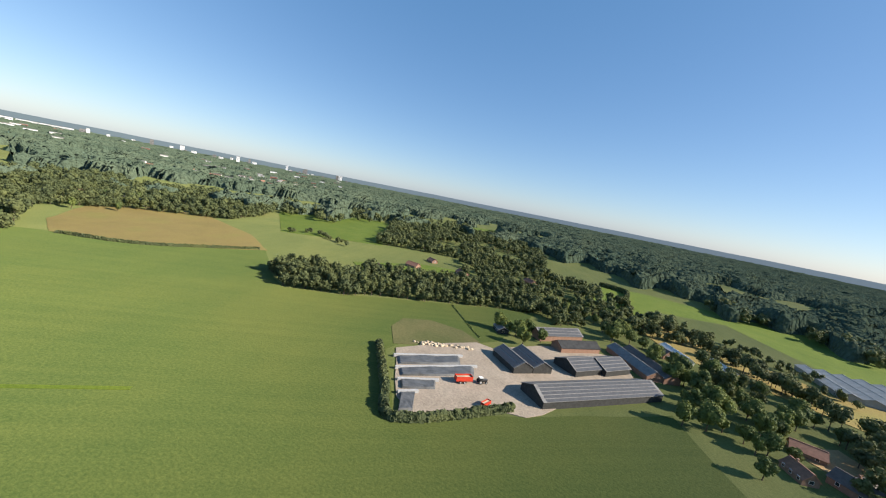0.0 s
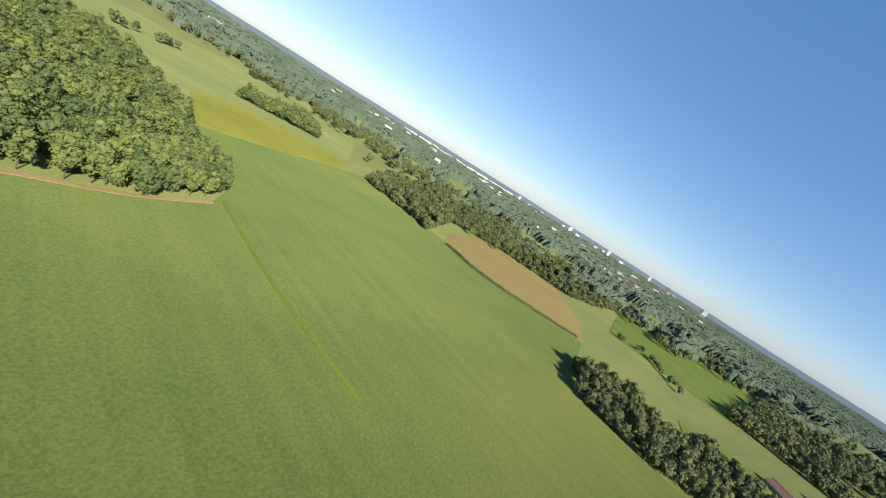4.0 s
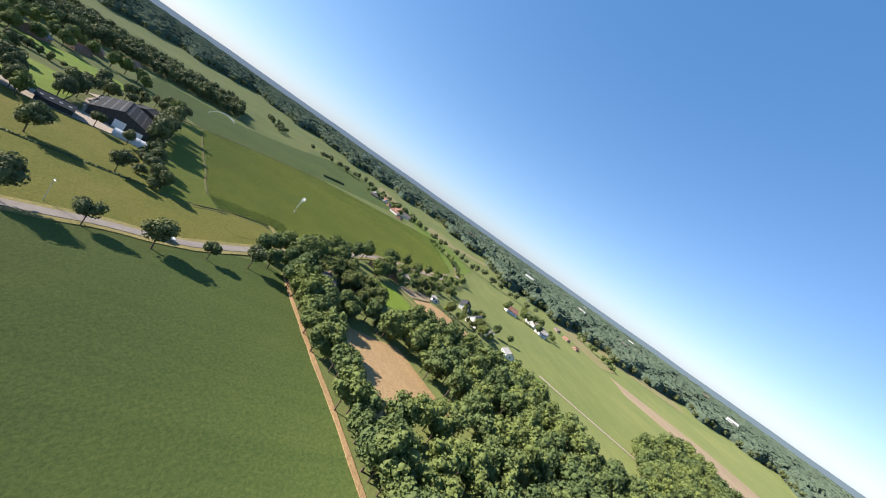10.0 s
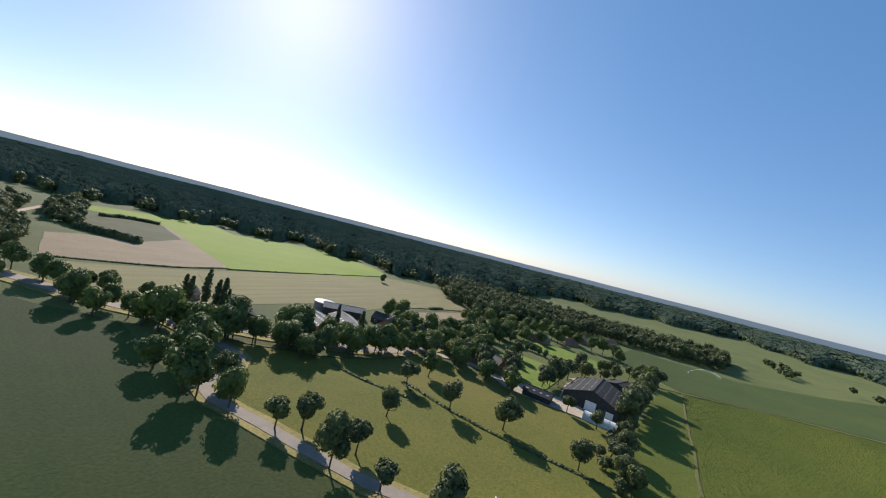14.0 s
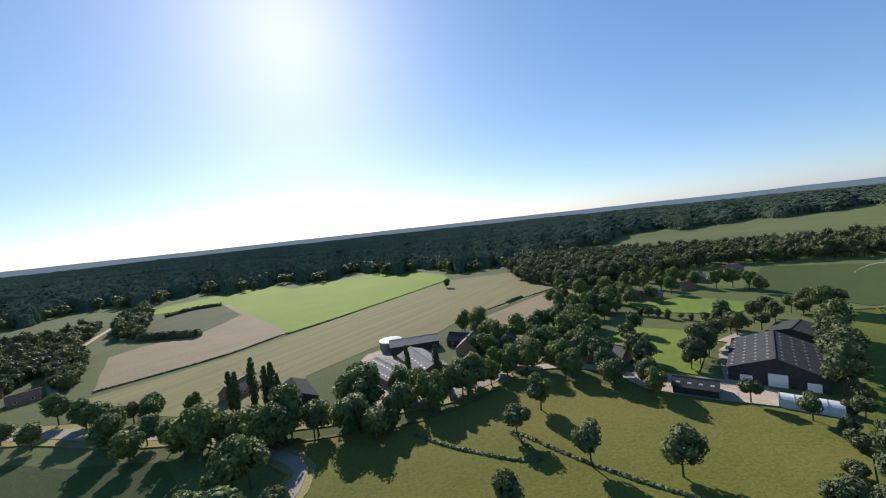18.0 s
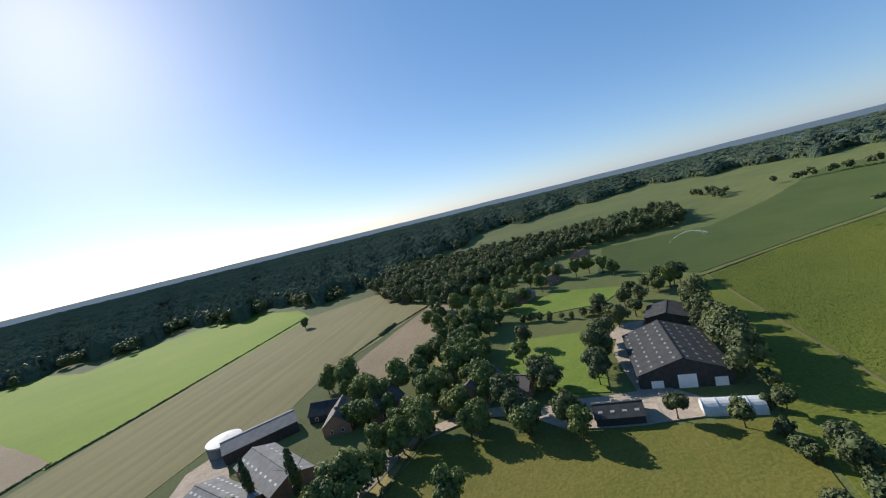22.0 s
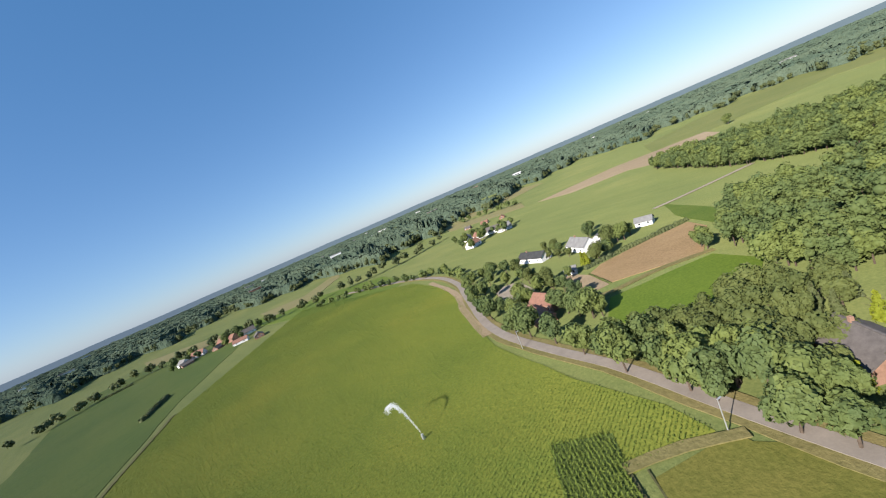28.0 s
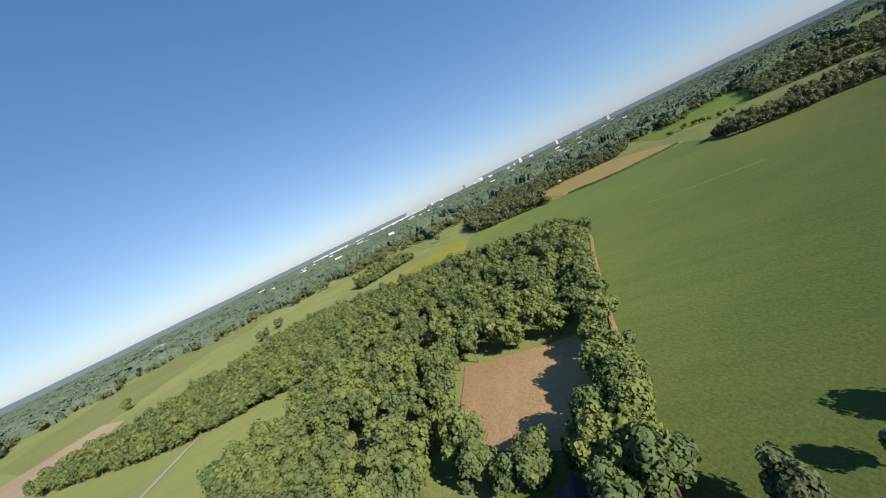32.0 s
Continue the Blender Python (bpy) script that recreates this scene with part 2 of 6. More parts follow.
M_FILM = plain_mat("tunnel_film", (0.50, 0.51, 0.50), 0.25, 0.9, 0.4, 0.4)
M_GLASSR = plain_mat("greenhouse_glass", (0.24, 0.25, 0.24), 0.25, 0.3, 0.5, 0.3)
M_STRAW = plain_mat("rubble_and_straw", (0.42, 0.34, 0.24), 0.45, 0.5, 0.95, 0.1)

# ---------------------------------------------------------------- mesh helpers


def from_arrays(name, verts, faces, mat, parent=None, label=""):
    me = bpy.data.meshes.new(name)
    if isinstance(verts, np.ndarray):
        verts = verts.reshape(-1, 3)
        n = len(verts)
        f = np.asarray(faces, dtype=np.int32)
        k = f.shape[1]
        me.vertices.add(n)
        me.vertices.foreach_set("co", verts.astype(np.float32).ravel())
        me.loops.add(f.size)
        me.loops.foreach_set("vertex_index", f.ravel())
        me.polygons.add(len(f))
        me.polygons.foreach_set("loop_start", np.arange(len(f), dtype=np.int32) * k)
        me.update(calc_edges=True)
        me.validate()
    else:
        me.from_pydata(verts, [], faces)
        me.update()
    me.materials.append(mat)
    ob = new(name, me)
    if parent:
        ob.parent = parent
    if label:
        tagged(ob, label)
    return ob


def part(name, bm, mat, parent, label=""):
    me = bpy.data.meshes.new(name)
    bmesh.ops.recalc_face_normals(bm, faces=bm.faces)
    bm.to_mesh(me)
    bm.free()
    me.materials.append(mat)
    ob = new(name, me)
    ob.parent = parent
    if label:
        tagged(ob, label)
    return ob


def add_box(bm, x0, x1, y0, y1, z0, z1, bevel=0.0):
    g = bmesh.ops.create_cube(bm, size=1.0, matrix=Matrix.Translation(((x0 + x1) / 2, (y0 + y1) / 2, (z0 + z1) / 2)) @ Matrix.Diagonal((x1 - x0, y1 - y0, z1 - z0, 1)))
    if bevel:
        edges = list({ed for v in g["verts"] for ed in v.link_edges})
        bmesh.ops.bevel(bm, geom=edges, offset=bevel, segments=1, affect="EDGES")
    return bm


def box(x0, x1, y0, y1, z0, z1, bevel=0.0):
    return add_box(bmesh.new(), x0, x1, y0, y1, z0, z1, bevel)


def sheet(name, poly, z, mat, label, category="field", thick=0.25, kind="structure", wobble=0.0):
    """A patch of ground with a low edge; wobble makes its outline uneven."""
    pts = []
    rng = random.Random(len(name) + int(poly[0][0]))
    for i, (x, y) in enumerate(poly):
        x2, y2 = poly[(i + 1) % len(poly)]
        n = max(1, int(math.hypot(x2 - x, y2 - y) / 12)) if wobble else 1
        for k in range(n):
            s = k / n
            pts.append((x + (x2 - x) * s + rng.uniform(-wobble, wobble), y + (y2 - y) * s + rng.uniform(-wobble, wobble)))
    bm = bmesh.new()
    top = [bm.verts.new((x, y, z)) for x, y in pts]
    low = [bm.verts.new((x, y, z - thick)) for x, y in pts]
    bm.faces.new(top)
    for i in range(len(pts)):
        j = (i + 1) % len(pts)
        bm.faces.new((top[i], low[i], low[j], top[j]))
    bmesh.ops.triangulate(bm, faces=[f for f in bm.faces if len(f.verts) > 4])
    ob = part(name, bm, mat, None)
    return tagged(ob, label, category, kind=kind)


def smooth_line(pts, step=6.0):
    out = []
    for i in range(len(pts) - 1):
        p0, p1, p2, p3 = (Vector(pts[max(0, min(len(pts) - 1, k))]) for k in (i - 1, i, i + 1, i + 2))
        n = max(2, int((p2 - p1).length / step))
        for k in range(n):
            s = k / n
            out.append(0.5 * ((2 * p1) + (p2 - p0) * s + (2 * p0 - 5 * p1 + 4 * p2 - p3) * s * s + (3 * p1 - p0 - 3 * p2 + p3) * s ** 3))
    out.append(Vector(pts[-1]))
    return out


def ribbon(name, pts, width, z, mat, label, category, thick=0.2, kind="structure", shift=0.0, rough_edge=0.0):
    line = smooth_line([(x, y) for x, y in pts])
    rng = random.Random(7)
    bm = bmesh.new()
    rows = []
    for i, p in enumerate(line):
        d = (line[min(i + 1, len(line) - 1)] - line[max(i - 1, 0)]).normalized()
        nrm = Vector((-d.y, d.x))
        w1, w2 = width / 2 + rng.uniform(0, rough_edge), width / 2 + rng.uniform(0, rough_edge)
        a, b = p + nrm * (shift + w1), p + nrm * (shift - w2)
        rows.append([bm.verts.new((a.x, a.y, z - thick)), bm.verts.new((a.x, a.y, z)), bm.verts.new((b.x, b.y, z)), bm.verts.new((b.x, b.y, z - thick))])
    for r, s in zip(rows, rows[1:]):
        for k in range(3):
            bm.faces.new((r[k], r[k + 1], s[k + 1], s[k]))
    ob = part(name, bm, mat, None)
    return tagged(ob, label, category, kind=kind)


def inside(x, y, poly):
    hit = False
    j = len(poly) - 1
    for i in range(len(poly)):
        (xi, yi), (xj, yj) = poly[i], poly[j]
        if (yi > y) != (yj > y) and x < (xj - xi) * (y - yi) / (yj - yi) + xi:
            hit = not hit
        j = i
    return hit


# ---------------------------------------------------------------- trees


def crown_quads(rng, n, radius, z0, z1, leaf, shape="round", lumps=9):
    """Leaf clumps, small bent quads set over the lumps of a crown."""
    h = z1 - z0
    if shape == "round":
        c = rng.normal(size=(lumps, 3))
        c /= np.linalg.norm(c, axis=1)[:, None]
        c *= rng.uniform(0.25, 0.62, (lumps, 1))
        c *= np.array([radius, radius, h / 2])
        c[:, 2] += (z0 + z1) / 2
        rad = rng.uniform(0.36, 0.56, lumps) * min(radius, h * 0.6) * min(1.0, (9 / lumps) ** 0.45)
    else:
        s = np.linspace(0.05, 0.95, lumps)
        wide = np.sin(np.pi * np.clip(s * 0.85 + 0.12, 0, 1)) ** 0.7 if shape == "poplar" else (1.02 - s)
        ang = rng.uniform(0, 6.28, lumps)
        c = np.stack([np.cos(ang) * radius * 0.25 * wide, np.sin(ang) * radius * 0.25 * wide, z0 + s * h], 1)
        rad = radius * 0.85 * wide + 0.15
    which = rng.integers(0, lumps, n)
    d = rng.normal(size=(n, 3))
    d /= np.linalg.norm(d, axis=1)[:, None]
    stretch = np.array([1, 1, 1.0 if shape == "round" else max(1.0, h / lumps / radius)])
    p = c[which] + d * stretch * rad[which][:, None] * rng.uniform(0.88, 1.06, (n, 1))
    nrm = d + rng.normal(size=(n, 3)) * 0.34
    nrm[:, 2] += 0.25
    nrm /= np.linalg.norm(nrm, axis=1)[:, None]
    t = np.cross(nrm, rng.normal(size=(n, 3)))
    t /= np.linalg.norm(t, axis=1)[:, None]
    b = np.cross(nrm, t)
    s = leaf * rng.uniform(0.55, 1.25, (n, 1))
    bend = nrm * s * 0.35
    quads = np.stack([p - t * s - bend, p - b * s * 0.8 + bend * 0.3, p + t * s - bend, p + b * s * 0.8 + bend * 0.3], 1)
    cores = (c, rad * 0.86)
    return quads, cores


ICO = bmesh.new()
bmesh.ops.create_icosphere(ICO, subdivisions=1, radius=1.0)
ICO_V = np.array([v.co[:] for v in ICO.verts])
ICO_F = np.array([[v.index for v in f.verts] for f in ICO.faces])
ICO.free()


def trunk_mesh(name, h, r, seed, limbs=5):
    rng = random.Random(seed)
    bm = bmesh.new()
    spots = [(0, 0, -0.3, r * 1.5), (0, 0, 0.5, r), (rng.uniform(-.2, .2), rng.uniform(-.2, .2), h * 0.5, r * 0.75), (rng.uniform(-.4, .4), rng.uniform(-.4, .4), h, r * 0.3)]

    def tube(pts, n=6):
        rings = []
        for x, y, z, rr in pts:
            rings.append([bm.verts.new((x + rr * math.cos(k * 6.2832 / n), y + rr * math.sin(k * 6.2832 / n), z)) for k in range(n)])
        for q, s in zip(rings, rings[1:]):
            for k in range(n):
                bm.faces.new((q[k], q[(k + 1) % n], s[(k + 1) % n], s[k]))
        bm.faces.new(rings[-1])
    tube(spots)
    for k in range(limbs):
        ang = k * 6.2832 / limbs + rng.uniform(-.4, .4)
        z = h * rng.uniform(0.38, 0.6)
        L = h * rng.uniform(0.3, 0.42)
        tube([(0, 0, z, r * 0.5), (math.cos(ang) * L * 0.5, math.sin(ang) * L * 0.5, z + L * 0.45, r * 0.3), (math.cos(ang) * L, math.sin(ang) * L, z + L * 0.8, r * 0.1)], 5)
    me = bpy.data.meshes.new(name)
    bm.to_mesh(me)
    bm.free()
    me.materials.append(M_BARK)
    return me


def crown_mesh(name, seed, n, radius, z0, z1, leaf, mat, shape="round", lumps=9):
    rng = np.random.default_rng(seed)
    q, (c, rad) = crown_quads(rng, n, radius, z0, z1, leaf, shape, lumps)
    verts = q.reshape(-1, 3)
    f = np.arange(len(verts)).reshape(-1, 4)
    tri = np.concatenate([f[:, [0, 1, 2]], f[:, [0, 2, 3]]])
    cv = (ICO_V[None] * rad[:, None, None] * 0.8 + c[:, None]).reshape(-1, 3)
    cf = (ICO_F[None] + (np.arange(len(c)) * len(ICO_V))[:, None, None]).reshape(-1, 3) + len(verts)
    ob = from_arrays(name, np.concatenate([verts, cv]), np.concatenate([tri, cf]), mat)
    me = ob.data
    bpy.data.objects.remove(ob)
    return me


TREE_KINDS = {}


def make_kind(key, label, category, variants, height, radius, base_z, mat, n=520, leaf=0.55, shape="round", lumps=10, trunk=0.22):
    TREE_KINDS[key] = [(trunk_mesh("trunk", height * (0.7 if shape == "round" else 0.9), trunk, 11 + i * 7),
                        crown_mesh("crown", hash_of(key) + i * 13, n, radius * (0.9 + 0.1 * i), base_z, height * (0.95 + 0.05 * i), leaf, mat, shape, lumps))
                       for i in range(variants)], label, category


def hash_of(s):
    return sum(ord(c) * (i + 3) for i, c in enumerate(s))


make_kind("oak", "broad round-crowned oak in full summer leaf", "tree", 5, 9.0, 4.0, 1.7, M_LEAF, 1500, 0.42, lumps=15)
make_kind("lime", "young avenue tree with dense round crown", "tree", 5, 7.0, 2.9, 1.8, M_LEAF2, 1200, 0.31, lumps=12, trunk=0.16)
make_kind("poplar", "slender columnar poplar tree", "tree", 2, 12.5, 1.25, 0.9, M_LEAF2, 900, 0.32, "poplar", 10, 0.18)
make_kind("conifer", "dark conical conifer tree", "tree", 2, 8.0, 2.2, 0.5, M_LEAF2, 420, 0.45, "cone", 9, 0.18)
make_kind("golden", "bright yellow-green garden conifer", "tree", 2, 5.5, 1.5, 0.3, M_LEAFY, 380, 0.36, "cone", 8, 0.14)
make_kind("willow", "pale grey-green garden tree with loose crown", "tree", 3, 7.5, 3.2, 1.2, M_LEAFG, 1100, 0.34, lumps=10)
make_kind("shrub", "low rounded green shrub", "shrub", 3, 2.6, 1.5, 0.1, M_LEAF2, 700, 0.2, lumps=9, trunk=0.08)
TREES = random.Random(21)


def tree(kind, x, y, s=1.0, group="", label=""):
    variants, lab, cat = TREE_KINDS[kind]
    tm, cm = variants[TREES.randrange(len(variants))]
    root = new("shrub" if kind == "shrub" else kind + "_tree" if kind != "golden" else "garden_conifer", None)
    root.empty_display_size = 0.5
    root.matrix_basis = Matrix.LocRotScale((x, y, 0), Euler((0, 0, TREES.uniform(0, 6.28))), (s * TREES.uniform(.92, 1.08),) * 2 + (s * TREES.uniform(.9, 1.1),))
    for n, me in (("trunk", tm), ("crown", cm)):
        o = new(n, me)
        o.parent = root
    tagged(root, label or lab, cat, group)
    return root


def wood(name, poly, label, spacing=7.0, height=(8, 12), radius=(3.2, 4.8), n=120, leaf=0.8, mat=None, holes=(), seed=1, skip=None, base_frac=0.25):
    """A stand of trees whose single crowns nobody could count."""
    rng = np.random.default_rng(seed)
    xs, ys = [p[0] for p in poly], [p[1] for p in poly]
    poly = list(poly)
    vs, ts, off = [], [], 0
    tr_v, tr_f, toff = [], [], 0
    spots = []
    for (ax, ay), (bx, by) in zip(poly, poly[1:] + poly[:1]):
        L = math.hypot(bx - ax, by - ay)
        for k in range(int(L / (spacing * 0.62))):
            q = (k + 0.5) * spacing * 0.62 / L
            sx, sy = ax + (bx - ax) * q, ay + (by - ay) * q
            for side in (1, -1):
                ex, ey = sx - (by - ay) / L * side * radius[0] * 0.75, sy + (bx - ax) / L * side * radius[0] * 0.75
                if inside(ex, ey, poly):
                    spots.append((ex + rng.uniform(-1, 1), ey + rng.uniform(-1, 1), True))
                    break
    y = min(ys)
    row = 0
    while y < max(ys):
        x = min(xs) + (spacing / 2 if row % 2 else 0)
        while x < max(xs):
            px, py = x + rng.uniform(-.45, .45) * spacing, y + rng.uniform(-.45, .45) * spacing
            x += spacing
            if inside(px, py, poly) and not (n < 500 and rng.uniform() < 0.12):
                spots.append((px, py, False))
        y += spacing * 0.87
        row += 1
    for px, py, rim in spots:
        if any(inside(px, py, h) for h in holes) or (skip and skip(px, py)):
            continue
        H, R = rng.uniform(*height) * (0.8 if rim else 1.0), rng.uniform(*radius) * (0.85 if rim else 1.0)
        q, (c, rad) = crown_quads(rng, n, R, H * (0.02 if rim else base_frac), H, leaf, "round", 7 if n < 300 else (12 if n < 500 else 18))
        o = np.array([px, py, 0])
        v = q.reshape(-1, 3) + o
        f = np.arange(len(v)).reshape(-1, 4)
        vs.append(v)
        ts.append(np.concatenate([f[:, [0, 1, 2]], f[:, [0, 2, 3]]]) + off)
        off += len(v)
        cv = (ICO_V[None] * rad[:, None, None] * 0.74 + (c + o)[:, None]).reshape(-1, 3)
        vs.append(cv)
        ts.append((ICO_F[None] + (np.arange(len(c)) * len(ICO_V))[:, None, None]).reshape(-1, 3) + off)
        off += len(cv)
        k = np.arange(5) * 1.2566
        ring = np.stack([np.cos(k), np.sin(k), 0 * k], 1)
        tr_v += [ring * 0.22 + o + [0, 0, -0.2], ring * 0.12 + o + [0, 0, H * 0.5]]
        a = np.arange(5)
        b = (a + 1) % 5
        tr_f.append(np.concatenate([np.stack([a, b, b + 5], 1), np.stack([a, b + 5, a + 5], 1)]) + toff)
        toff += 10
    if not vs:
        return None
    ob = from_arrays(name, np.concatenate(vs), np.concatenate(ts), mat or M_LEAF)
    tagged(ob, label, "wood", kind="stuff")
    from_arrays("trunks", np.concatenate(tr_v), np.concatenate(tr_f), M_BARK, ob)
    return ob


def hedge(name, pts, width, height, label, mat=None, n_per_m=9, leaf=0.4, seed=3):
    rng = np.random.default_rng(seed)
    line = smooth_line(pts, 1.5)
    vs, ts, off = [], [], 0
    for p, q in zip(line, line[1:]):
        L = (q - p).length
        k = max(4, int(L * n_per_m))
        d = (q - p) / max(L, 1e-6)
        s = rng.uniform(0, L, k)
        ang = rng.uniform(0, math.pi, k)
        hh = height * rng.uniform(0.8, 1.15)
        w = np.cos(ang) * width / 2
        z = np.abs(np.sin(ang)) ** 0.6 * hh
        c = np.stack([p.x + d.x * s - d.y * w, p.y + d.y * s + d.x * w, z], 1)
        nrm = np.stack([-d.y * np.cos(ang), d.x * np.cos(ang), np.sin(ang)], 1) + rng.normal(size=(k, 3)) * 0.4
        nrm /= np.linalg.norm(nrm, axis=1)[:, None]
        t = np.cross(nrm, rng.normal(size=(k, 3)))
        t /= np.linalg.norm(t, axis=1)[:, None]
        b = np.cross(nrm, t)
        sz = leaf * rng.uniform(.6, 1.3, (k, 1))
        v = np.stack([c - t * sz, c - b * sz, c + t * sz, c + b * sz], 1).reshape(-1, 3)
        f = np.arange(len(v)).reshape(-1, 4)
        vs.append(v)
        ts.append(np.concatenate([f[:, [0, 1, 2]], f[:, [0, 2, 3]]]) + off)
        off += len(v)
        core = np.array([[p.x - d.y * w2 * s2, p.y + d.x * w2 * s2, z2] for s2 in (-1, 1) for w2, z2 in ((width * .4, 0), (width * .3, hh * .85))] +
                        [[q.x - d.y * w2 * s2, q.y + d.x * w2 * s2, z2] for s2 in (-1, 1) for w2, z2 in ((width * .4, 0), (width * .3, hh * .85))])
        vs.append(core)
        cf = np.array([[0, 1, 5], [0, 5, 4], [1, 3, 7], [1, 7, 5], [3, 2, 6], [3, 6, 7], [0, 2, 3], [0, 3, 1], [4, 5, 7], [4, 7, 6]])
        ts.append(cf + off)
        off += 8
    ob = from_arrays(name, np.concatenate(vs), np.concatenate(ts), mat or M_LEAF)
    return tagged(ob, label, "hedge", kind="stuff")


# ---------------------------------------------------------------- ground and fields
bm = bmesh.new()
R = 4700
ring = [bm.verts.new((R * math.cos(i * 2 * math.pi / 96), R * math.sin(i * 2 * math.pi / 96), 0)) for i in range(96)]
mid = bm.verts.new((0, 0, 0))
for i in range(96):
    bm.faces.new((mid, ring[i], ring[(i + 1) % 96]))
tagged(part("ground", bm, M_GROUND, None), "wide flat farmland with patchy green grass reaching the horizon", "ground", kind="structure")

CLEARING = [(-272.5, 384.5), (-236.7, 369.4), (-250.6, 348.3), (-257.9, 335.7), (-282.4, 346.7), (-300, 356.5), (-284.2, 373.1)]
BARE = [(-319.1, 403.5), (-310.2, 408.7), (-306.1, 404), (-312.1, 399.4), (-320.2, 397)]
WOOD = [(-321.6, 363.2), (-294.1, 348.2), (-272.6, 335.4), (-250.3, 322.1), (-199.4, 289.3), (-187.9, 281.1), (-172.4, 271.4), (-149.9, 262.8), (-125.8, 272.6), (-108.5, 306.7), (-75.4, 328.7), (-81.3, 330.5), (-20.9, 420.5), (-9.8, 476.7), (-38.6, 504.8), (-100, 611), (-147.2, 522.1), (-157, 490.6), (-159, 425.4), (-169.8, 424.8), (-202.8, 433.1), (-221.9, 456), (-248, 448.7), (-265.3, 436.5), (-275.8, 416.4), (-288.4, 409.7), (-285, 408.6), (-285.2, 393), (-274.5, 385.5), (-283.2, 387.4), (-287.7, 371.6), (-295.6, 364.4), (-321.9, 372.7)]
YARDS = [(-330.2, 375.2), (-327.7, 379.6), (-302.6, 370.3), (-291.1, 371.7), (-289, 382), (-296.3, 391.3), (-310.2, 399.1), (-324.1, 392.8)]
LAWNS = [(-84.2, 13.4), (-100, -55.5), (-133.9, -87.9), (-150, -48), (-131, -7), (-110.9, 27)]

